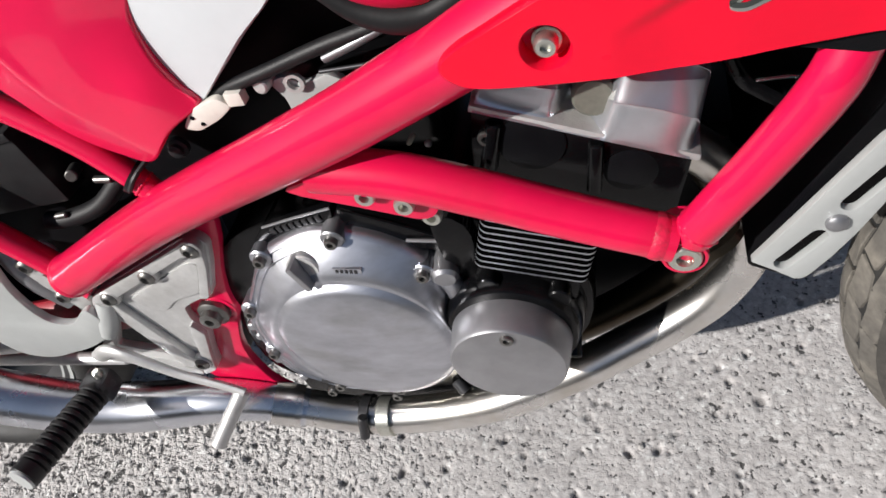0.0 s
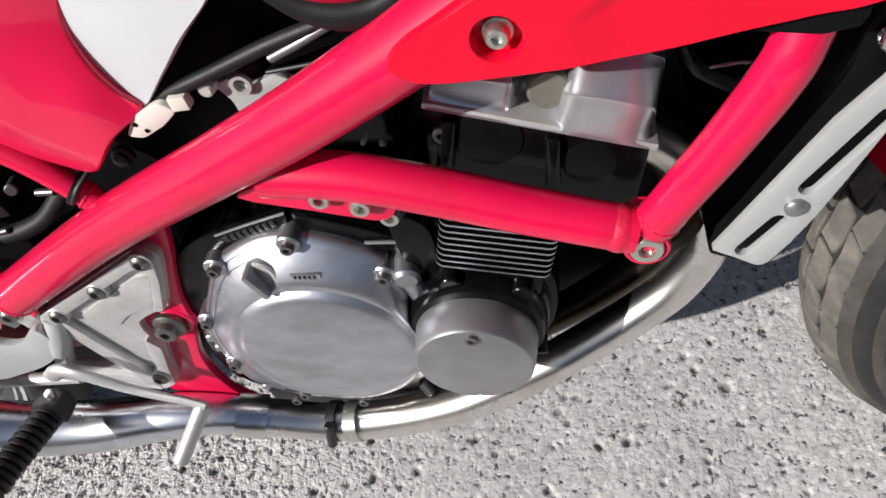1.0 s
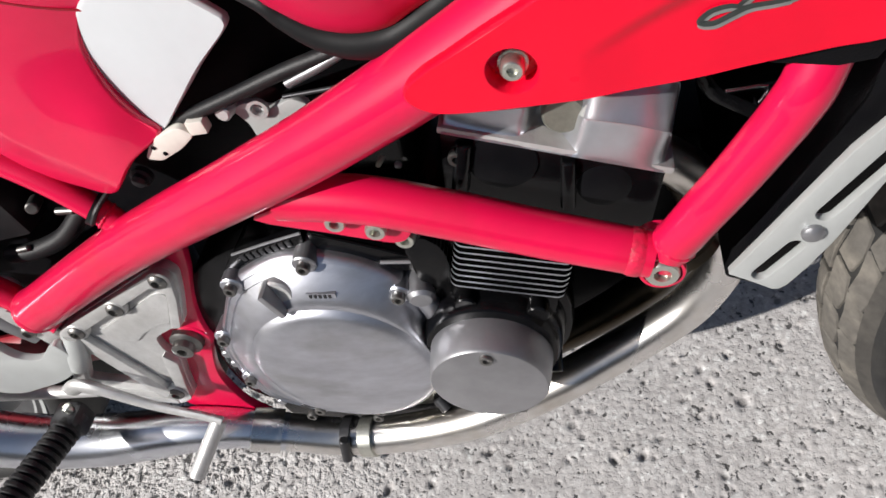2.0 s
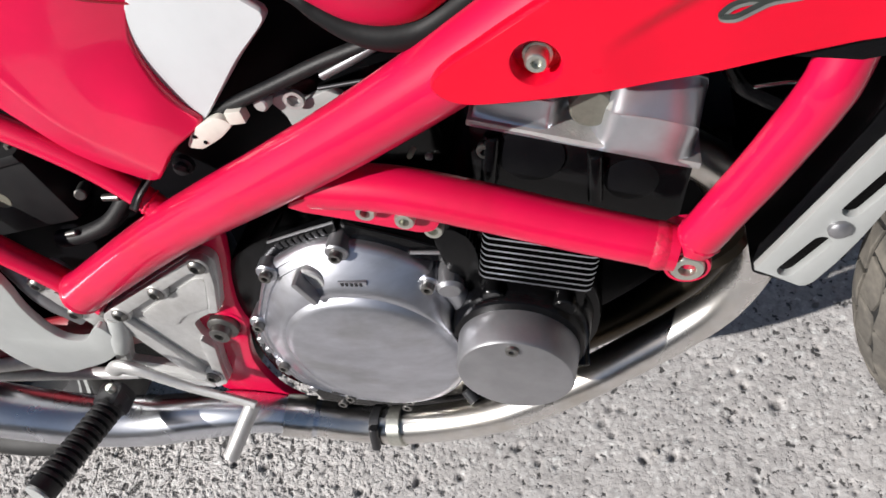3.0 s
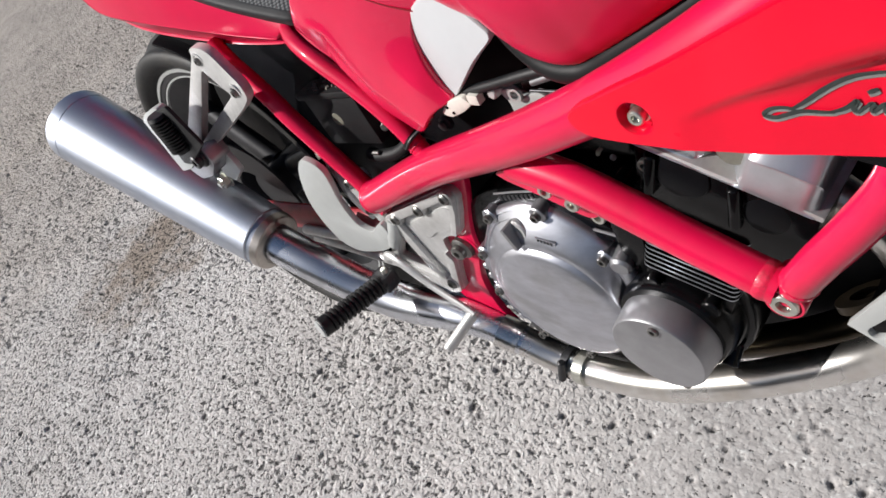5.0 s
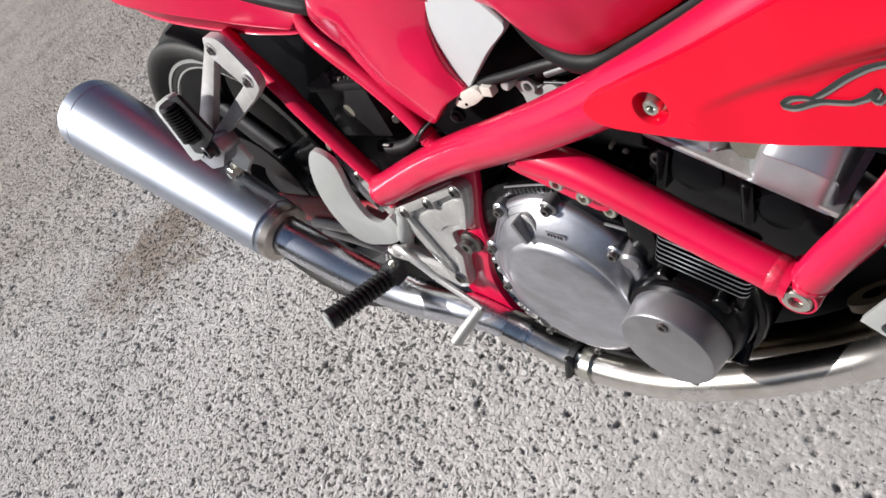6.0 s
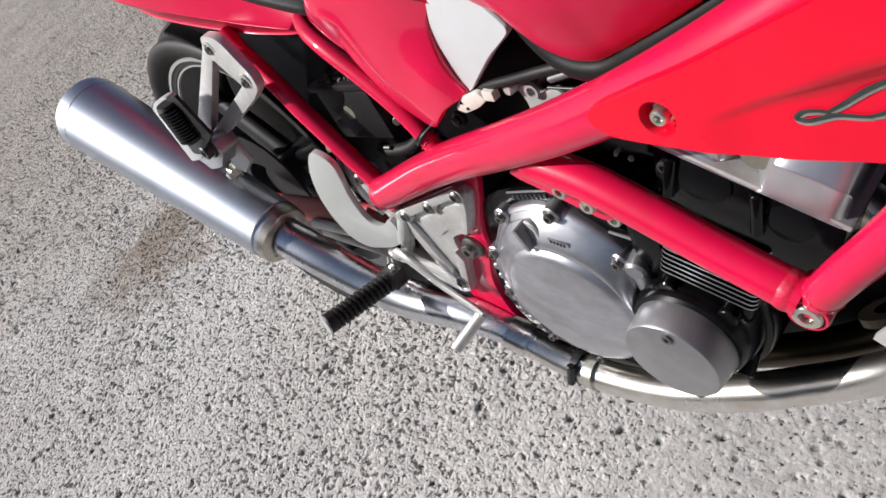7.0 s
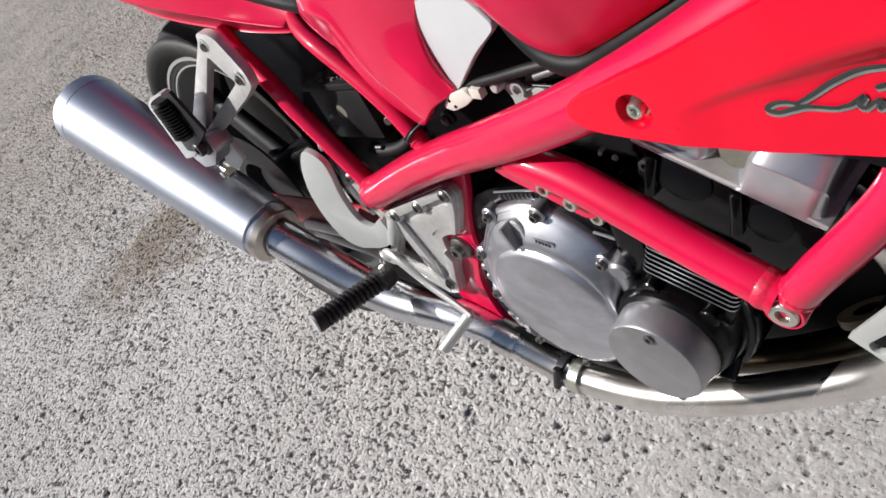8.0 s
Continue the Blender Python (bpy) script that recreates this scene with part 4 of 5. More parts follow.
HEAD = 21.6
hu = Vector((math.cos(radians(-HEAD)), 0, math.sin(radians(-HEAD))))
hv = Vector((-hu.z, 0, hu.x))


def head_point(u, y, v):
    return Vector((0.2705, y, 0.569)) + hu * u + hv * v


rows = []
for u, top, y in ((0.003, 0.010, -0.128), (0.006, 0.024, -0.1285), (0.022, 0.033, -0.1290), (0.040, 0.036, -0.1285), (0.046, 0.032, -0.1240), (0.052, 0.024, -0.1130), (0.064, 0.024, -0.1130), (0.070, 0.034, -0.1240), (0.076, 0.043, -0.1325), (0.095, 0.047, -0.1335), (0.112, 0.044, -0.1325), (0.119, 0.038, -0.1300), (0.122, 0.010, -0.1270)):
    side = (-0.1335, -0.002), (y, 0.003), (y + 0.002, top * 0.46), (y + 0.0035, top * 0.54), (y + 0.018, top * 0.90), (y + 0.022, top * 0.96), (y + 0.060, top * 1.10)
    rows.append([head_point(u, w, v) for w, v in side] + [head_point(u, -w, v) for w, v in side[::-1]])
part("valve_cover", skin(rows, 5, 5), ALU_BRIGHT, bike, "satin aluminium valve cover with two humps")
part("cover_plug", lathe([(0, 0), (0, 0.012), (0.010, 0.0115), (0.012, 0.010), (0.012, 0)], (0.335, -0.112, 0.559), (0.05, -0.97, 0.12)), ZINC_DULL, bike, "round valve cover plug")

# ---- exhaust ----
header_line = [(0.372, -0.082, 0.500), (0.405, -0.083, 0.470), (0.424, -0.084, 0.430), (0.425, -0.085, 0.390), (0.404, -0.088, 0.350), (0.373, -0.093, 0.322), (0.336, -0.101, 0.300), (0.293, -0.112, 0.279), (0.228, -0.120, 0.247), (0.160, -0.121, 0.225), (0.095, -0.123, 0.222), (0.032, -0.128, 0.245)]
header = part("exhaust_header", sweep(header_line, [0.0145] * 4 + [0.0155, 0.0160, 0.0165, 0.0168] + [0.0172] * 4, 28, 8), STEEL_HOT, bike, "heat-tinted steel exhaust header pipe")
part("pipe_flange", lathe([(0, 0.010), (0, 0.020), (0.006, 0.020), (0.006, 0.010)], (0.398, -0.105, 0.430), (0.5, -0.3, -0.8)), STEEL_DARK, header, "gold-brown flange")
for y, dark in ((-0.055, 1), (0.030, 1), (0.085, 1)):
    part("exhaust_header", sweep([(0.370, y, 0.490), (0.398, y, 0.455), (0.412, y, 0.405), (0.390, y * 0.98, 0.350), (0.335, y * 0.9 - 0.01, 0.302), (0.260, y * 0.7 - 0.03, 0.264), (0.180, y * 0.4 - 0.06, 0.240), (0.060, -0.085, 0.230)], 0.0150, 20, 6), STEEL_DARK, bike, "dark brown steel exhaust header pipe")
link = part("link_pipe", sweep([(0.045, -0.127, 0.240), (0.005, -0.131, 0.257), (-0.045, -0.136, 0.264), (-0.120, -0.143, 0.262), (-0.185, -0.153, 0.279), (-0.250, -0.165, 0.318), (-0.320, -0.173, 0.3555)], [0.0175, 0.0185, 0.0215, 0.0245, 0.0252, 0.0258, 0.0265], 36, 8), CHROME_WORN, bike, "worn chrome exhaust link pipe")
part("joint_sleeve", sweep([(0.040, -0.127, 0.2415), (0.016, -0.130, 0.2525)], 0.0202, 28, 3), STEEL_HOT, link)
stay = part("pipe_clamp", lathe([(0, 0.016), (0, 0.0188), (0.009, 0.0188), (0.009, 0.016)], (0.104, -0.1225, 0.2225), (-1, 0, 0.02), 28), STEEL_BLACK, header)
part("clamp_bolt", rod((0.103, -0.138, 0.244), (0.098, -0.143, 0.216), 0.0045), STEEL_BLACK, header)
part("clamp_pad", sweep([(0.1130, -0.1235, 0.2225), (0.1250, -0.1235, 0.2230)], 0.0190, 24, 3), ZINC, header, "pale zinc sleeve")
for x, z in ((0.080, 0.268), (0.140, 0.262)):
    part("bolt", BOLT_S, None, engine, "", (x, -0.124, z))
part("drain_bolt", rod((0.192, -0.110, 0.264), (0.200, -0.117, 0.256), 0.0060), STEEL_BLACK, engine)

muf_a, muf_b = Vector((-0.308, -0.172, 0.350)), Vector((-0.682, -0.184, 0.522))
muf_axis = muf_b - muf_a
ml = muf_axis.length
muffler = part("muffler", lathe([(0.001, 0.024), (0.002, 0.0370), (0.0195, 0.0405), (0.0205, 0.0423), (0.06, 0.0440), (0.20, 0.0502), (ml - 0.026, 0.0575), (ml - 0.0252, 0.0567), (ml - 0.0244, 0.0576), (ml - 0.008, 0.0580), (ml - 0.002, 0.0565), (ml, 0.0530), (ml, 0.030), (ml - 0.05, 0.028), (ml - 0.05, 0)], muf_a, muf_axis, 72), CHROME_SATIN, bike, "tapered satin chrome exhaust silencer")
part("front_band", lathe([(-0.002, 0.030), (-0.0015, 0.0385), (0.000, 0.0402), (0.0105, 0.0416), (0.0115, 0.0408), (0.012, 0.036)], muf_a, muf_axis, 56), STEEL_BAND, muffler, "brownish steel band")
part("inlet_collar", lathe([(0.001, 0.022), (0.000, 0.0300), (-0.001, 0.0370), (0.001, 0.038), (0.002, 0.020)], muf_a, muf_axis, 40), STEEL_BAND, muffler)

# ---- passenger peg hanger ----
hang_line = [(-0.258, 0.622), (-0.250, 0.635), (-0.222, 0.635), (-0.178, 0.594), (-0.174, 0.580), (-0.192, 0.567), (-0.352, 0.486), (-0.372, 0.478), (-0.398, 0.482), (-0.394, 0.496)]


def splayed(bm):
    """The hanger leans outward towards its foot."""
    for v in bm.verts:
        v.co.y -= 0.19 * max(0.0, 0.625 - v.co.z)
    return bm


hang = part("hanger", splayed(plate(rounded(hang_line, 0.012), -0.138, -0.127, 0.0015, [rounded([(-0.2480, 0.6085), (-0.2060, 0.5810), (-0.3420, 0.5080)], 0.004)])), ALU_CAST, bike, "triangular cast aluminium passenger peg hanger")
for x, z in ((-0.2430, 0.6195), (-0.1935, 0.5855)):
    part("bolt_pad", lathe([(0, 0), (0, 0.0105), (0.0020, 0.0100), (0.0020, 0.0070), (0, 0.0070)], (x, -0.137 - 0.19 * (0.625 - z), z)), ALU_CAST, hang)
    part("bolt", BOLT_S, None, hang, "", (x, -0.137 - 0.19 * (0.625 - z), z))
ppeg = part("passenger_peg", plate(rounded([(-0.388, 0.478), (-0.366, 0.462), (-0.324, 0.474), (-0.292, 0.500), (-0.298, 0.520), (-0.338, 0.510)], 0.005, 3), -0.180, -0.152, 0.003), ALU_DULL, bike, "folded passenger footpeg with ribbed rubber top")
ppeg_a, ppeg_b = Vector((-0.3067, -0.194, 0.5297)), Vector((-0.3066, -0.194, 0.5840))
pax = ppeg_b - ppeg_a
part("peg_tray", plate(rounded([(-0.3200, 0.5850), (-0.3380, 0.5815), (-0.3705, 0.5719), (-0.3927, 0.5593), (-0.3936, 0.4762), (-0.3559, 0.4861), (-0.3050, 0.5200)], 0.004, 3), -0.1860, -0.1740, 0.0012), SILVER_PAINT, ppeg, "pale cast peg tray")
part("rubber_base", plate(rounded([(-0.2789, 0.5933), (-0.3152, 0.5840), (-0.3479, 0.5719), (-0.3536, 0.4995), (-0.3306, 0.5011), (-0.2563, 0.5414)], 0.003, 3), -0.1900, -0.1855, 0.0010), RUBBER, ppeg, "black rubber")
prof = [(0, 0), (0, 0.009)]
for k in range(11):
    a, w = 0.004 + k * (pax.length - 0.010) / 11, (pax.length - 0.010) / 11
    prof += [(a, 0.0100), (a + 0.2 * w, 0.0140), (a + 0.65 * w, 0.0140), (a + 0.9 * w, 0.0100)]
prof += [(pax.length - 0.004, 0.0138), (pax.length, 0.0120), (pax.length, 0)]
part("rubber", lathe(prof, ppeg_a, pax, 20), RUBBER, ppeg, "ribbed black rubber")
part("hinge_bolt", lathe([(0, 0), (0, 0.0125), (0.003, 0.0125), (0.004, 0.0092), (0.010, 0.0092), (0.0112, 0.0080), (0.0112, 0.0044), (0.006, 0.0040), (0.006, 0)], (-0.3140, -0.181, 0.5065), segs=28), STEEL_BLACK, ppeg)
hanger_plate = part("muffler_bracket", plate(rounded([(-0.316, 0.500), (-0.299, 0.496), (-0.292, 0.470), (-0.328, 0.446), (-0.352, 0.452), (-0.340, 0.480)], 0.004, 3), -0.158, -0.151, 0.0015), SILVER_PAINT, bike, "pale metal silencer bracket")
part("nut", lathe([(0, 0), (0, 0.0095), (0.008, 0.0095), (0.009, 0.0085), (0.009, 0.005), (0.013, 0.005), (0.014, 0)], (-0.362, -0.156, 0.441), segs=6), ZINC, hanger_plate, "yellow zinc nut")
part("washer", lathe([(0, 0), (0, 0.0125), (0.002, 0.0120), (0.002, 0)], (-0.362, -0.154, 0.441), segs=24), ZINC, hanger_plate)

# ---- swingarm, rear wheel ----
part("swingarm", sweep([(0.010, -0.085, 0.372), (-0.100, -0.088, 0.350), (-0.300, -0.092, 0.320), (-0.540, -0.095, 0.290)], [0.026, 0.026, 0.024, 0.022], 16, 5, 0.55), RED_WORN_SHADED, bike, "worn red swingarm with shade in its paint")
part("swingarm", sweep([(0.010, 0.085, 0.372), (-0.100, 0.088, 0.350), (-0.300, 0.092, 0.320), (-0.540, 0.095, 0.290)], [0.026, 0.026, 0.024, 0.022], 16, 5, 0.55), RED_WORN_SHADED, bike, "worn red swingarm with shade in its paint")
part("torque_rod", rod((-0.130, -0.110, 0.296), (-0.335, -0.110, 0.292), 0.0065), ALU_CAST, bike, "aluminium brake torque rod")
part("link_arm", rod((-0.225, -0.110, 0.3195), (-0.350, -0.110, 0.305), 0.0075), ALU_CAST, bike, "aluminium suspension link arm")


def wheel_parts(width, radius, rim_r, at, label, rubber, barrel, rim_paint, spoke_paint):
    h = width / 2
    tyre_prof = [(-h * 0.70, rim_r), (-h * 0.92, rim_r + 0.012), (-h, rim_r + (radius - rim_r) * 0.45), (-h * 0.93, rim_r + (radius - rim_r) * 0.68), (-h * 0.72, radius - 0.016), (-h * 0.4, radius - 0.004), (0, radius), (h * 0.4, radius - 0.004), (h * 0.72, radius - 0.016), (h * 0.93, rim_r + (radius - rim_r) * 0.68), (h, rim_r + (radius - rim_r) * 0.45), (h * 0.92, rim_r + 0.012), (h * 0.70, rim_r)]
    dense = [(p.x, p.y) for p in catmull([(a, b, 0) for a, b in tyre_prof], 4)]
    w = part("wheel", lathe([(-h * 0.74, rim_r - 0.012), (-h * 0.76, rim_r + 0.008), (-h * 0.66, rim_r + 0.010), (-h * 0.60, rim_r - 0.010), (-h * 0.3, rim_r - 0.030), (h * 0.3, rim_r - 0.030), (h * 0.60, rim_r - 0.010), (h * 0.66, rim_r + 0.010), (h * 0.76, rim_r + 0.008), (h * 0.74, rim_r - 0.012), (h * 0.3, rim_r - 0.040), (-h * 0.3, rim_r - 0.040), (-h * 0.74, rim_r - 0.012)], segs=96), rim_paint, bike, label, at)
    part("tyre", lathe(dense, segs=120), rubber, w, "dusty black tyre")
    part("rim_well", lathe([(-h * 0.55, rim_r - 0.014), (-h * 0.3, rim_r - 0.034), (h * 0.3, rim_r - 0.034), (h * 0.55, rim_r - 0.014)], segs=72), barrel, w)
    part("hub", lathe([(-0.05, 0), (-0.05, 0.035), (0.05, 0.035), (0.05, 0)], segs=32), spoke_paint, w)
    for k in range(3):
        a = 2 * math.pi * k / 3 + 0.4
        d = Vector((math.cos(a), 0, math.sin(a)))
        part("spoke", sweep([d * 0.03, d * (rim_r - 0.02)], [0.026, 0.022], 14, 4, 0.7), spoke_paint, w)
    return w


rear_wheel = wheel_parts(0.140, 0.298, 0.244, (-0.530, 0, 0.292), "rear wheel with pale cast rim", TYRE_SIDE, STEEL_BLACK, STEEL_BLACK, STEEL_BLACK)
part("rim_edge", lathe([(0.0500, 0.2400), (0.0545, 0.2400), (0.0550, 0.2450), (0.0500, 0.2455)], segs=96), SILVER_PAINT, rear_wheel, "thin pale rim edge")
part("rim_step", lathe([(0.0460, 0.2270), (0.0500, 0.2275), (0.0505, 0.2375), (0.0460, 0.2380)], segs=96), SILVER_PAINT, rear_wheel, "pale inner rim step")
part("brake_disc", lathe([(0.062, 0.055), (0.062, 0.110), (0.066, 0.110), (0.066, 0.055), (0.062, 0.055)], segs=48), STEEL_BLACK, rear_wheel, "dark steel brake disc")
part("sprocket", lathe([(-0.075, 0), (-0.075, 0.115), (-0.068, 0.115), (-0.068, 0)], segs=48), STEEL_BLACK, rear_wheel)
arc = [(-0.530 + 0.315 * math.cos(radians(a)), 0.292 + 0.315 * math.sin(radians(a))) for a in range(-10, 82, 7)]
hug_rows = [[(x, -0.085, z - 0.004 if z > 0.3 else z), (x, -0.080, z), (x, -0.04, z + 0.004), (x, 0.04, z + 0.004), (x, 0.080, z), (x, 0.085, z)] for x, z in arc]
part("rear_hugger", skin(hug_rows, 2, 3, 0.003), PLASTIC_BLACK, bike, "black plastic hugger over the rear tyre")
# added plate on the far side that darkens the view through the wheel
part("wheel_back_block", plate(smooth([(-0.860, 0.230), (-0.850, 0.400), (-0.700, 0.510), (-0.500, 0.600), (-0.200, 0.640), (-0.060, 0.560), (-0.060, 0.280), (-0.200, 0.220), (-0.450, 0.190)], 3), 0.088, 0.092, 0.001), PLASTIC_BLACK, bike, "unseen black plate added to block lit ground past the wheel")
steer = Matrix.Translation((0.800, -0.004, 0.290)) @ Matrix.Rotation(radians(7), 4, "Z")
front_wheel = wheel_parts(0.112, 0.292, 0.222, steer, "front wheel with pale cast rim", TYRE_SIDE, SILVER_PAINT, SILVER_PAINT, SILVER_PAINT)
for s in (-1, 1):
    part("shoulder", lathe([(s * 0.0370, 0.2780), (s * 0.0372, 0.2815), (s * 0.0420, 0.2770), (s * 0.0480, 0.2720), (s * 0.0530, 0.2665), (s * 0.0565, 0.2590), (s * 0.0572, 0.2530), (s * 0.0555, 0.2530)], segs=96), TYRE_SHOULDER, front_wheel, "dusty tyre shoulder")



def tread_blocks(width, radius, count):
    """Wide, low blocks with zigzag gaps between them, two rows each side of the crown."""
    rng = random.Random(21)

    def on_tyre(a, y, lift):
        r = radius + lift - 0.016 * (abs(y) / (0.36 * width)) ** 2.2
        return Vector((r * math.cos(a), y, r * math.sin(a)))

    bm = bmesh.new()
    step = 2 * math.pi / count
    for k in range(count):
        for side in (-1, 1):
            for y0, y1, lead, off in ((0.0010, 0.0190, 0.12, 0.0), (0.0222, 0.0350, 0.30, 0.45)):
                a = step * (k + off + (0.5 if side > 0 else 0))
                j = [rng.uniform(-0.035, 0.035) for _ in range(6)]
                ring = [(a + step * j[0], y0), (a + step * (0.45 + j[1]), y0 + 0.0022), (a + step * (0.90 + j[2]), y0), (a + step * (0.90 + lead + j[3]), y1), (a + step * (lead + 0.50 + j[4]), y1 + 0.0030), (a + step * (lead + j[5]), y1)]
                low = [bm.verts.new(on_tyre(q, side * y, -0.004)) for q, y in ring]
                high = [bm.verts.new(on_tyre(q, side * y, 0.0048)) for q, y in ring]
                bm.faces.new(high)
                for i in range(6):
                    bm.faces.new((low[i], low[(i + 1) % 6], high[(i + 1) % 6], high[i]))
    bmesh.ops.recalc_face_normals(bm, faces=bm.faces)
    return round_edges(bm, 0.0007, 50, 1)


part("tread", tread_blocks(0.112, 0.290, 40), TYRE, front_wheel, "dusty angular tread blocks")
fender_rows = []
for a in range(40, 153, 8):
    c, s = math.cos(radians(a)), math.sin(radians(a))
    fender_rows.append([(r * c, y, r * s) for y, r in ((-0.066, 0.288), (-0.068, 0.306), (-0.056, 0.320), (-0.025, 0.328), (0.025, 0.328), (0.056, 0.320), (0.068, 0.306), (0.066, 0.288))])
part("front_fender", skin(fender_rows, 2, 4, 0.003), RED_BODY, bike, "glossy red front mudguard", steer)
part("brake_disc", lathe([(0.058, 0.075), (0.058, 0.130), (0.062, 0.130), (0.062, 0.075), (0.058, 0.075)], segs=64), ALU_DULL, front_wheel)

# added filler: keeps the gaps between the headers dark
part("ground_block_plate", plate(rounded([(0.225, 0.250), (0.300, 0.262), (0.360, 0.300), (0.400, 0.345), (0.425, 0.410), (0.440, 0.470), (0.380, 0.470), (0.330, 0.400), (0.250, 0.330)], 0.010, 2), -0.040, 0.060, 0.003), PLASTIC_BLACK, bike, "black filler plate added to hide lit ground under the engine")

# ---- radiator and its side plate ----
radiator = part("radiator", plate([(0.412, 0.462), (0.432, 0.452), (0.458, 0.470), (0.500, 0.575), (0.520, 0.640), (0.480, 0.640), (0.466, 0.580), (0.438, 0.520)], -0.158, 0.158, 0.003), PLASTIC_BLACK, bike, "black radiator with silver side plates")


def slot(a, b, w, n=8):
    """A rounded slot from one end to the other."""
    d = Vector((b[0] - a[0], b[1] - a[1])).normalized()
    s = Vector((-d.y, d.x))
    ring = []
    for c, q in ((Vector(b), 1), (Vector(a), -1)):
        ring += [c + w * (s * math.cos(k * math.pi / n) * q + d * math.sin(k * math.pi / n) * q) for k in range(n + 1)]
    return [(p.x, p.y) for p in ring]


guard_line = [(0.4120, 0.4810), (0.4230, 0.4740), (0.4340, 0.4663), (0.4375, 0.4662), (0.4410, 0.4690), (0.4500, 0.4830), (0.4590, 0.5000), (0.4700, 0.5250), (0.4810, 0.5510), (0.5060, 0.6000), (0.4950, 0.6120), (0.4760, 0.5790), (0.4600, 0.5590)]
guard = part("side_plate", plate(guard_line, -0.1715, -0.1665, 0.0012, [slot((0.4275, 0.4795), (0.4420, 0.4990), 0.0046), slot((0.4535, 0.5210), (0.4800, 0.5600), 0.0046)]), SILVER_PAINT, radiator, "slotted silver radiator side plate")
part("dome_bolt", lathe([(0, 0), (0, 0.0054), (0.002, 0.0052), (0.0036, 0.0034), (0.0041, 0)], (0.449, -0.1715, 0.509)), ALU_DULL, radiator)
part("dome_bolt", lathe([(0, 0), (0, 0.0075), (0.003, 0.0070), (0.0055, 0.0045), (0.0065, 0)], (0.480, -0.160, 0.592)), CHROME, radiator)

# ---- fairing cover with the script ----
cover_line = smooth([(0.2800, 0.6310), (0.2845, 0.6230), (0.2980, 0.6192), (0.3350, 0.6195), (0.3800, 0.6212), (0.4110, 0.6245), (0.4420, 0.6270), (0.4600, 0.6298), (0.5050, 0.6440), (0.5500, 0.6800), (0.5600, 0.7500), (0.5200, 0.7700), (0.4600, 0.7350), (0.4030, 0.7020), (0.3450, 0.6680), (0.3050, 0.6470), (0.2890, 0.6390)], 6)


def cover_y(x, z):
    """Nearly flat, with a fold that begins behind the bolt and deepens towards the front."""
    t = min(1.0, max(0.0, (x - 0.28) / 0.12))
    upper = 0.656 + 0.564 * (x - 0.379) if x < 0.418 else 0.678 + 0.36 * (x - 0.418)
    lower = 0.647 + 0.333 * (x - 0.369) if x < 0.417 else 0.663 + 0.44 * (x - 0.417)
    f = min(1.0, max(0.0, (upper - z) / max(0.006, upper - lower)))
    fold = f * f * (3 - 2 * f) * 0.0115 * min(1.0, max(0.0, (x - 0.350) / 0.09))
    return -0.1885 - 0.006 * t - 0.09 * max(0.0, x - 0.37) + fold + 0.35 * max(0.0, z - 0.69) ** 1.5


cover = part("tank_shroud", shell(cover_line, (0.3250, 0.6362), cover_y, 0.004, 44, 0.003, 0.9, [(0.004, 0.0095), (0.0085, 0.0095), (0.0096, 0.0090), (0.0100, 0.0010), (0.0106, 0.0001), (0.0114, 0.0)]), RED_BODY, bike, "glossy red plastic shroud with silver script")
part("shroud_bolt", lathe([(0, 0), (0, 0.0062), (0.0015, 0.0062), (0.0018, 0.0050), (0.0065, 0.0050), (0.0078, 0.0040), (0.0078, 0.0024), (0.0055, 0.0022), (0.0055, 0)], (0.3252, -0.1830, 0.6362), segs=20), ZINC, cover)


def stroke(points, w, lift, mat, label=""):
    """A flat ribbon that follows the shroud."""
    line = catmull([(x, 0, z) for x, z in points], 8)
    bm = bmesh.new()
    pairs = []
    for i, p in enumerate(line):
        d = (line[min(i + 1, len(line) - 1)] - line[max(i - 1, 0)]).normalized()
        n = Vector((-d.z, 0, d.x))
        f = w * (0.45 + 0.55 * math.sin(math.pi * (0.12 + 0.76 * i / (len(line) - 1))))
        pairs.append([bm.verts.new((q.x, cover_y(q.x, q.z) - lift, q.z)) for q in (p - n * f, p + n * f)])
    for a, b in zip(pairs, pairs[1:]):
        bm.faces.new((a[0], a[1], b[1], b[0]))
    bmesh.ops.solidify(bm, geom=list(bm.faces), thickness=0.0003)
    bmesh.ops.recalc_face_normals(bm, faces=bm.faces)
    return part("script_stroke", bm, mat, cover, label)


SCRIPT_DARK = material("dark_green_grey_print", (0.07, 0.085, 0.08), 0.4, vary=0.05)
SCRIPT_PALE = material("silver_print", (0.36, 0.37, 0.36), 0.4, vary=0.05)
strokes = (
    [(0.4090, 0.6530), (0.4150, 0.6575), (0.4240, 0.6650), (0.4340, 0.6705), (0.4470, 0.6730)],
    [(0.4110, 0.6520), (0.4060, 0.6535), (0.4000, 0.6525), (0.3965, 0.6490), (0.4010, 0.6478), (0.4070, 0.6500), (0.4130, 0.6520), (0.4210, 0.6520), (0.4260, 0.6522)],
    [(0.4240, 0.6520), (0.4300, 0.6545), (0.4345, 0.6585), (0.4330, 0.6545), (0.4345, 0.6525)],
    [(0.4345, 0.6525), (0.4400, 0.6575), (0.4400, 0.6535), (0.4450, 0.6575), (0.4450, 0.6535), (0.4500, 0.6578), (0.4505, 0.6540), (0.4545, 0.6530)],
    [(0.4385, 0.6625), (0.4425, 0.6645)],
)
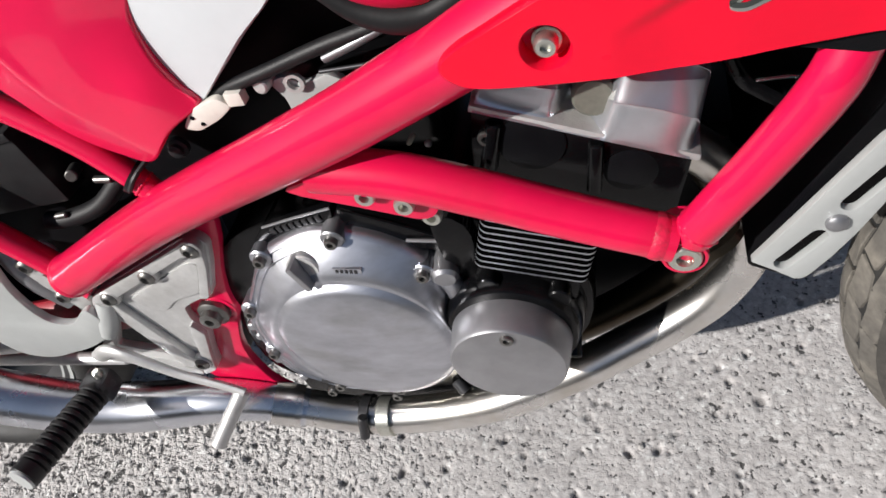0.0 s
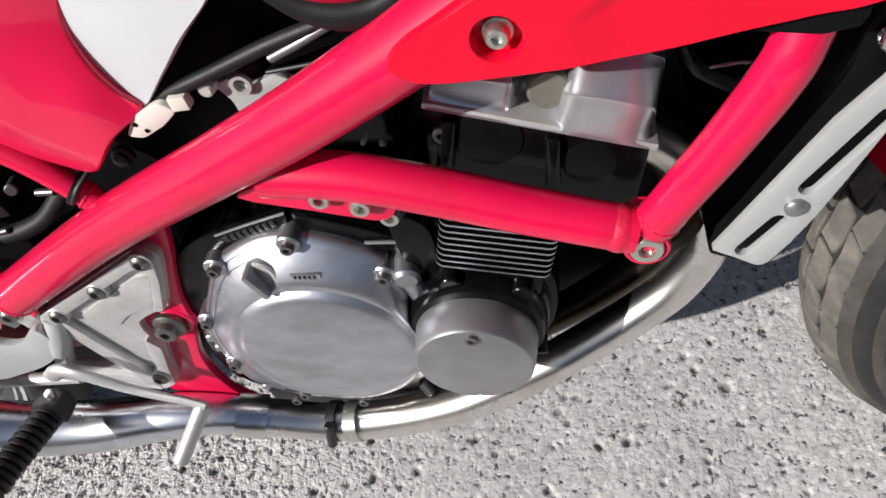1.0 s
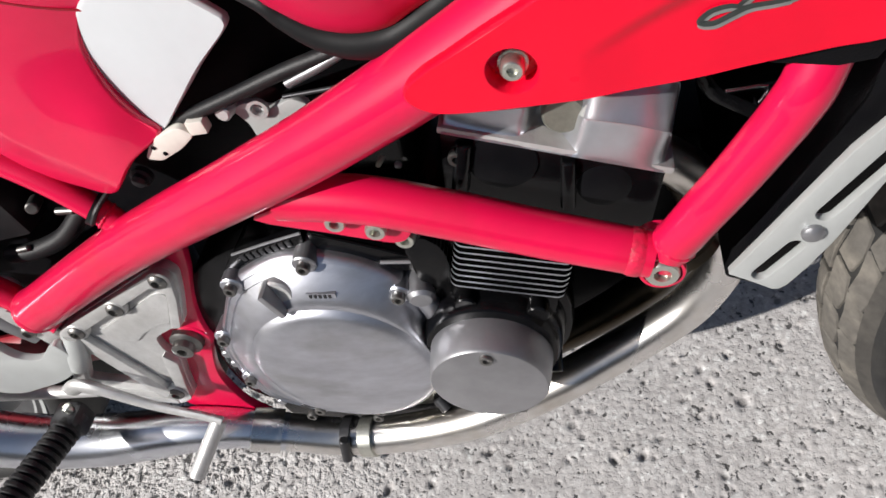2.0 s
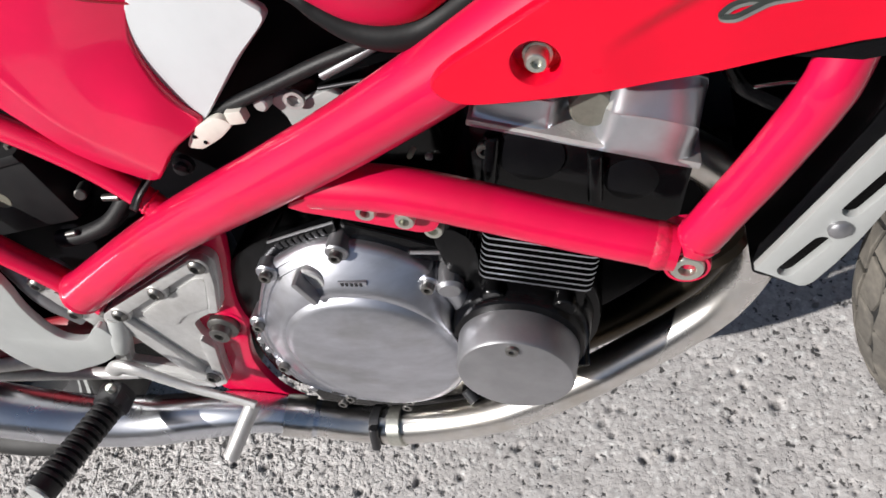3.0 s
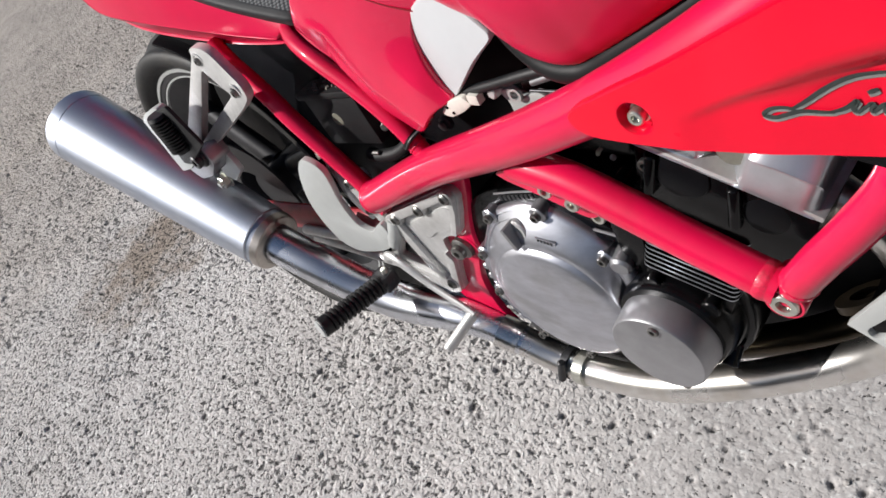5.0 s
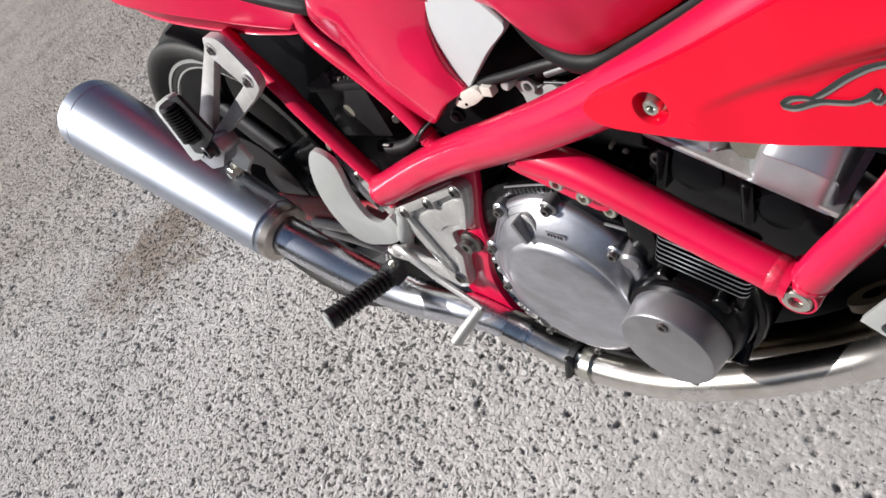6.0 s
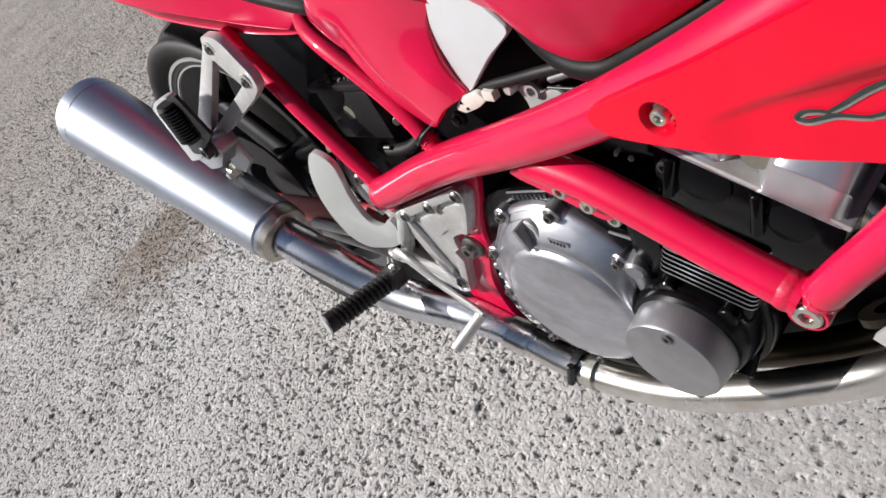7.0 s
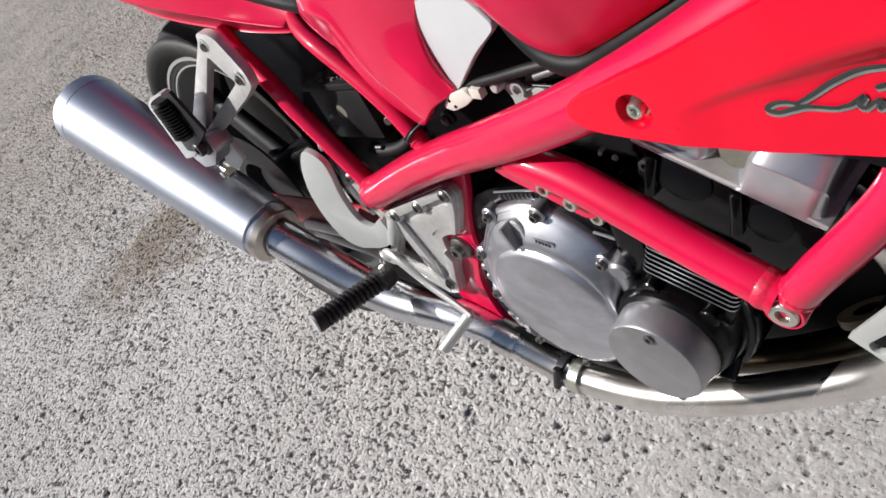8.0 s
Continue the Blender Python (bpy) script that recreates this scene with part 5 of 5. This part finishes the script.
for s in strokes:
    s = [(x - 0.0030, z - 0.0025) for x, z in s]
    stroke([(x + 0.0004, z - 0.0014) for x, z in s], 0.0013, 0.0006, SCRIPT_PALE)
    stroke(s, 0.00115, 0.0009, SCRIPT_DARK)

# ---- fuel tank and its rubber trim ----
tank_rows = []
for x, zb, yb in ((0.030, 0.722, -0.098), (0.055, 0.702, -0.102), (0.080, 0.687, -0.106), (0.105, 0.676, -0.108), (0.125, 0.672, -0.112), (0.145, 0.678, -0.124), (0.165, 0.682, -0.140), (0.190, 0.673, -0.145), (0.217, 0.6665, -0.151), (0.225, 0.658, -0.152), (0.239, 0.647, -0.153), (0.255, 0.642, -0.154), (0.271, 0.642, -0.154), (0.285, 0.648, -0.154), (0.301, 0.656, -0.155), (0.340, 0.679, -0.156), (0.450, 0.745, -0.150), (0.540, 0.802, -0.110)):
    top = 0.800 + 0.10 * math.sin(min(1.0, max(0.0, (x - 0.03) / 0.35)) * math.pi / 2)
    h = top - zb
    tank_rows.append([(x, yb + 0.030, zb - 0.004), (x, yb, zb), (x, yb - 0.018, zb + 0.10 * h), (x, yb - 0.032, zb + 0.28 * h), (x, yb - 0.024, zb + 0.52 * h), (x, yb + 0.020, zb + 0.80 * h), (x, -0.060, top - 0.010), (x, 0, top), (x, 0.060, top - 0.010), (x, -yb - 0.020, zb + 0.80 * h), (x, -yb + 0.024, zb + 0.52 * h), (x, -yb + 0.032, zb + 0.28 * h), (x, -yb, zb), (x, -yb - 0.030, zb - 0.004)])
part("fuel_tank", skin(tank_rows, 6, 5), RED_PANEL, bike, "glossy red fuel tank")
part("tank_trim", sweep([(0.196, -0.142, 0.672), (0.217, -0.150, 0.6625), (0.225, -0.151, 0.654), (0.239, -0.152, 0.643), (0.255, -0.153, 0.6375), (0.271, -0.153, 0.6375), (0.285, -0.153, 0.643), (0.301, -0.154, 0.652), (0.340, -0.154, 0.674), (0.450, -0.148, 0.738), (0.540, -0.108, 0.796)], [0.003, 0.0045, 0.0055, 0.0070] + [0.0080] * 7, 16, 8), GREY_TRIM, bike, "black rubber edge trim under the tank")

# ---- side panel and pale insert ----
HOLE_EDGE = [(0.1090, 0.5840), (0.1020, 0.5970), (0.0965, 0.6110), (0.0940, 0.6260), (0.0955, 0.6400), (0.1030, 0.6550), (0.1150, 0.6680)]
side_line = smooth([(0.0375, 0.5545), (0.0581, 0.5485), (0.0863, 0.5720), *HOLE_EDGE, (0.102, 0.675), (0.080, 0.686), (0.055, 0.701), (0.030, 0.722), (0.005, 0.728), (-0.005, 0.702), (-0.018, 0.683), (-0.034, 0.664), (-0.0445, 0.6490), (-0.0425, 0.6370), (-0.0280, 0.6210), (-0.0085, 0.6010), (0.0040, 0.5820), (0.0165, 0.5670)], 8)


panel_fold = catmull(flat([(-0.070, 0.646), (-0.022, 0.657), (0.003, 0.6525), (0.0115, 0.639), (0.0205, 0.6155), (0.032, 0.597), (0.049, 0.581), (0.075, 0.560), (0.130, 0.520)]), 6)


hole_line = catmull(flat(HOLE_EDGE), 8)


def side_y(x, z):
    """Two faces that meet in a bent fold, with a soft swelling beside the pale insert."""
    p, best, s = Vector((x, 0, z)), 9.0, 0.0
    for u, w in zip(panel_fold, panel_fold[1:]):
        d = w - u
        k = min(1.0, max(0.0, (p - u).dot(d) / d.length_squared))
        v = p - (u + d * k)
        if v.length < best:
            best, s = v.length, v.length * (1 if d.x * (p.z - u.z) - d.z * (p.x - u.x) > 0 else -1)
    under = 0.30 * (math.sqrt(min(s, 0.0) ** 2 + 0.003 ** 2) - 0.003)
    over = 0.05 * max(s, 0.0)
    ridge = math.exp(-(s / 0.0050) ** 2) * math.exp(-((x - 0.006) / 0.020) ** 2)
    low = math.exp(-(((x - 0.088) / 0.020) ** 2 + ((z - 0.600) / 0.030) ** 2))
    # the edge rolls inward round the pale insert
    near = max(0.0, 1.0 - min((p - q).length for q in hole_line) / 0.055)
    roll = 0.0095 * near * near
    left = max(0.0, -0.010 - x) + 0.6 * max(0.0, z - 0.690)
    return -0.1345 + under + over - 0.0008 * ridge - 0.004 * low + roll + 6.0 * left * left


side_panel = part("side_panel", shell(side_line, (0.040, 0.625), side_y, 0.008, 60, 0.003), RED_GLOSS, bike, "glossy red side panel under the seat")
seam_line = catmull([(x, side_y(x, z) - 0.0002, z) for x, z in ((0.0290, 0.7045), (0.0470, 0.6920), (0.0640, 0.6825), (0.0743, 0.6768), (0.0922, 0.6675), (0.1100, 0.6600))], 5)
part("panel_seam", sweep([tuple(p) for p in seam_line], 0.0007, 8, 1), RED_WORN_SHADED, side_panel, "thin dark seam")
insert_line = smooth([(0.140, 0.675), (0.125, 0.671), (0.109, 0.662), (0.0985, 0.6520), (0.0920, 0.6400), (0.0905, 0.6260), (0.0930, 0.6110), (0.0985, 0.5975), (0.1070, 0.5835), (0.1130, 0.5850), (0.136, 0.605), (0.159, 0.625), (0.182, 0.642), (0.186, 0.648), (0.182, 0.653), (0.166, 0.666), (0.154, 0.674)], 4)


def insert_y(x, z):
    return -0.1180 - 0.165 * max(0.0, x - 0.095) - 0.003 * math.exp(-(((x - 0.135) / 0.04) ** 2 + ((z - 0.635) / 0.04) ** 2))


part("panel_insert", shell(insert_line, (0.135, 0.638), insert_y, 0.003, 14, 0.003), GREY_PLASTIC, bike, "smooth pale grey panel insert")

# ---- seat and tail ----
seat_rows, rim_rows, tail_rows = [], [], []
for x, zt, w in ((-0.075, 0.647, 0.100), (-0.090, 0.651, 0.108), (-0.180, 0.671, 0.112), (-0.270, 0.696, 0.112), (-0.380, 0.728, 0.108), (-0.480, 0.750, 0.095), (-0.520, 0.752, 0.085)):
    ends = 0.4 if x in (-0.075, -0.520) else 1.0
    rim_rows.append([(x, -w + 0.004, zt - 0.012), (x, -w - 0.001, zt - 0.002), (x, -w + 0.003, zt + 0.003 * ends), (x, -w + 0.007, zt + 0.0048 * ends)])
    seat_rows.append([(x, -w + 0.0052, zt + 0.0042 * ends), (x, -w + 0.030, zt + 0.0120 * ends), (x, -w * 0.4, zt + 0.020 * ends), (x, 0, zt + 0.022 * ends), (x, w * 0.4, zt + 0.020 * ends), (x, w - 0.030, zt + 0.0135 * ends), (x, w + 0.001, zt + 0.004 * ends), (x, w - 0.004, zt - 0.012)])
seat = part("seat", skin(seat_rows, 6, 4), FABRIC, bike, "dark seat with woven fabric top and plain border")
part("seat_border", skin(rim_rows, 6, 5), VINYL, seat, "plain dark vinyl border")
for x, zt, zb, w in ((-0.1000, 0.637, 0.612, 0.092), (-0.1010, 0.639, 0.608, 0.098), (-0.112, 0.642, 0.606, 0.101), (-0.170, 0.660, 0.607, 0.104), (-0.250, 0.682, 0.611, 0.108), (-0.330, 0.707, 0.617, 0.110), (-0.420, 0.732, 0.626, 0.110), (-0.500, 0.748, 0.638, 0.104), (-0.580, 0.752, 0.662, 0.088), (-0.660, 0.745, 0.694, 0.062), (-0.720, 0.735, 0.720, 0.025)):
    h = zt - zb
    zc = zb + 0.42 * h if x < -0.53 else 0.6270 + 0.102 * (-0.108 - x) + 0.012 * max(0.0, -0.35 - x)
    k = 0.3 if x == -0.1000 else 1.0
    tuck = 0.016
    half = [(-w + 0.030, zt - 0.002), (-w + 0.004, zt), (-w - 0.0015 * k, zt - 0.06 * h), (-w - 0.0058 * k, zc + 0.005), (-w - 0.0062 * k, zc), (-w - 0.0048 * k, zc - 0.0035), (-w + 0.0010 * k + tuck, zb + 0.003), (-w + 0.002 + tuck, zb - 0.002), (-w + 0.040, zb + 0.002)]
    # the front end is cut back towards its foot
    rake = 1.5 * max(0.0, (x + 0.26) / 0.155)
    tail_rows.append([(x - rake * (zt - z), y, z) for y, z in half] + [(x - rake * h, 0, zb + 0.006)] + [(x - rake * (zt - z), -y, z) for y, z in half[::-1]])
part("tail_cover", skin(tail_rows, 6, 5), RED_PANEL, bike, "glossy red tail cover under the seat")

# ---- dark inner parts ----
# airbox and inner fender are enlarged to block lit ground showing through
part("airbox", plate(smooth([(-0.040, 0.500), (0.000, 0.600), (0.080, 0.660), (0.200, 0.665), (0.262, 0.640), (0.250, 0.580), (0.160, 0.520), (0.060, 0.480)], 4), -0.078, 0.080, 0.008), PLASTIC_BLACK, bike, "black plastic airbox")
part("inner_fender", plate(smooth([(-0.530, 0.632), (-0.476, 0.606), (-0.380, 0.570), (-0.310, 0.515), (-0.262, 0.450), (-0.232, 0.380), (-0.218, 0.300), (-0.225, 0.235), (-0.060, 0.215), (-0.050, 0.340), (-0.030, 0.520), (-0.050, 0.640), (-0.300, 0.650), (-0.530, 0.660)], 4), -0.066, 0.066, 0.006), PLASTIC_BLACK, bike, "black plastic inner rear fender")
part("rear_flap", plate([(-0.560, 0.632), (-0.520, 0.618), (-0.520, 0.655), (-0.570, 0.668)], -0.060, 0.060, 0.003), PLASTIC_BLACK, bike, "black rear mudguard under the tail")
battery = part("battery_box", turned(block(-0.172, -0.076, -0.092, 0.060, 0.480, 0.548, 0.004), (-0.120, 0.515), -7), RUBBER, bike, "black plastic battery box")
part("box_lid", turned(block(-0.176, -0.072, -0.096, 0.060, 0.544, 0.552, 0.002), (-0.120, 0.515), -7), RUBBER, battery)
rngp = random.Random(8)
for k in range(48):
    x, y = rngp.uniform(-0.165, -0.078), rngp.uniform(-0.090, -0.050)
    part("grit_lump", rod((x, y, 0.550 + (x + 0.13) * 0.12), (x, y, 0.5535 + (x + 0.13) * 0.12), rngp.uniform(0.0012, 0.0030), 0.0006, 6), TYRE, battery)
part("round_sticker", lathe([(0, 0), (0, 0.0085), (0.0012, 0.0080), (0.0012, 0)], (-0.128, -0.0915, 0.514), (0.05, -1, 0)), material("pale_sticker", (0.16, 0.155, 0.12), 0.6), battery)
part("shock_absorber", rod((-0.060, -0.020, 0.340), (-0.030, -0.020, 0.560), 0.030), PLASTIC_BLACK, bike, "dark rear shock absorber")
part("carburettor", block(0.150, 0.240, -0.090, 0.090, 0.510, 0.585, 0.008), ENGINE_BLACK, bike, "dark carburettor bodies behind the frame")
# small fittings behind the frame
part("linkage_bolt", rod((-0.062, -0.075, 0.506), (-0.056, -0.090, 0.509), 0.0048), STEEL_GREY, bike, "dull steel linkage bolt")
part("linkage_pin", rod((-0.040, -0.088, 0.503), (-0.024, -0.088, 0.502), 0.0030), STEEL_GREY, bike, "short steel pin")
part("vent_hose", sweep([(-0.110, -0.088, 0.464), (-0.085, -0.090, 0.467), (-0.050, -0.088, 0.478), (-0.020, -0.080, 0.500)], 0.0075, 14, 6), RUBBER, bike, "black rubber vent hose")
part("hose_clip", rod((-0.092, -0.0955, 0.4745), (-0.080, -0.0955, 0.4760), 0.0026), STEEL_GREY, bike, "small steel hose clip")
part("frame_bolt", lathe([(0, 0), (0, 0.0075), (0.004, 0.0075), (0.005, 0.005), (0.008, 0.005), (0.009, 0.003), (0.009, 0)], (0.060, -0.100, 0.537)), STEEL_BLACK, bike, "dark bolt on the airbox mount")
conn = part("connector", plate(rounded([(0.092, 0.568), (0.103, 0.581), (0.124, 0.587), (0.131, 0.580), (0.119, 0.572), (0.102, 0.565)], 0.003, 2), -0.126, -0.118, 0.001), material("pale_connector", (0.62, 0.60, 0.54), 0.5), bike, "pale plastic wire connector")
part("plug", block(0.129, 0.140, -0.126, -0.118, 0.580, 0.589, 0.001), conn.data.materials[0], conn)
for x, z in ((0.102, 0.5755), (0.107, 0.5705)):
    part("pin_hole", rod((x, -0.122, z), (x, -0.1268, z), 0.0014, 0.0002, 10), PLASTIC_BLACK, conn)
lever = part("choke_lever", plate(rounded([(0.1520, 0.5850), (0.1624, 0.5883), (0.1742, 0.5817), (0.1896, 0.5867), (0.1983, 0.5813), (0.1938, 0.5726), (0.1864, 0.5650), (0.1597, 0.5530), (0.1583, 0.5738)], 0.002, 2), -0.113, -0.107, 0.001), SILVER_PAINT, bike, "cast aluminium choke lever plate")
part("lever_knob", rod((0.152, -0.105, 0.586), (0.150, -0.120, 0.587), 0.0048), ALU_CAST, lever)
part("lever_ring", lathe([(0, 0.004), (0, 0.0062), (0.003, 0.0062), (0.003, 0.004), (0, 0.004)], (0.170, -0.114, 0.585)), ALU_CAST, lever)
part("fuel_hose", sweep([(0.085, -0.100, 0.566), (0.121, -0.116, 0.585), (0.161, -0.120, 0.598), (0.197, -0.121, 0.609), (0.245, -0.118, 0.620), (0.290, -0.100, 0.635)], 0.0042, 16, 6), RUBBER, bike, "black rubber fuel hose")
part("wire_clip", sweep([(0.2223, -0.110, 0.5302), (0.2255, -0.112, 0.5350), (0.2275, -0.110, 0.5370)], 0.0018, 8, 4), ZINC_DULL, bike, "small zinc wire clip")
part("hose_joint", rod((0.2320, -0.108, 0.5276), (0.2360, -0.110, 0.5280), 0.0022), ALU_DULL, bike, "small grey hose joint")
part("throttle_rod", rod((0.1885, -0.118, 0.5917), (0.2450, -0.119, 0.5945), 0.0013), STEEL_BLACK, bike, "thin dark throttle rod")
part("throttle_cable", sweep([(0.196, -0.120, 0.601), (0.222, -0.122, 0.611), (0.262, -0.118, 0.626)], 0.0030, 10, 5), ALU_DULL, bike, "thin grey throttle cable")
tie = part("cable_tie", lathe([(0, 0.0100), (0, 0.0114), (0.0045, 0.0114), (0.0045, 0.0100), (0, 0.0100)], (0.036, -0.1255, 0.532), (-0.72, 0, 0.69), 24), RUBBER, bike, "black cable tie round the seat rail")
part("tie_tail", sweep([(0.036, -0.137, 0.532), (0.044, -0.134, 0.541), (0.054, -0.122, 0.548)], 0.0018, 8, 5), RUBBER, tie)
part("inner_panel", plate([(0.4190, 0.6195), (0.4440, 0.6138), (0.4570, 0.6150), (0.4600, 0.6200), (0.4590, 0.6300), (0.4900, 0.6420), (0.4400, 0.6400)], -0.1835, -0.1810, 0.0008), PLASTIC_BLACK, bike, "black plastic lip inside the shroud")
part("wire_bracket", sweep([(0.404, -0.100, 0.560), (0.412, -0.100, 0.545), (0.421, -0.100, 0.537), (0.444, -0.102, 0.522)], 0.0042, 10, 6, 0.5), ENGINE_BLACK, bike, "dark bracket beside the radiator")
part("clip_wire", sweep([(0.418, -0.100, 0.5445), (0.438, -0.102, 0.5460), (0.4345, -0.102, 0.5360)], 0.0010, 8, 3), CHROME, bike, "thin bright wire clip")
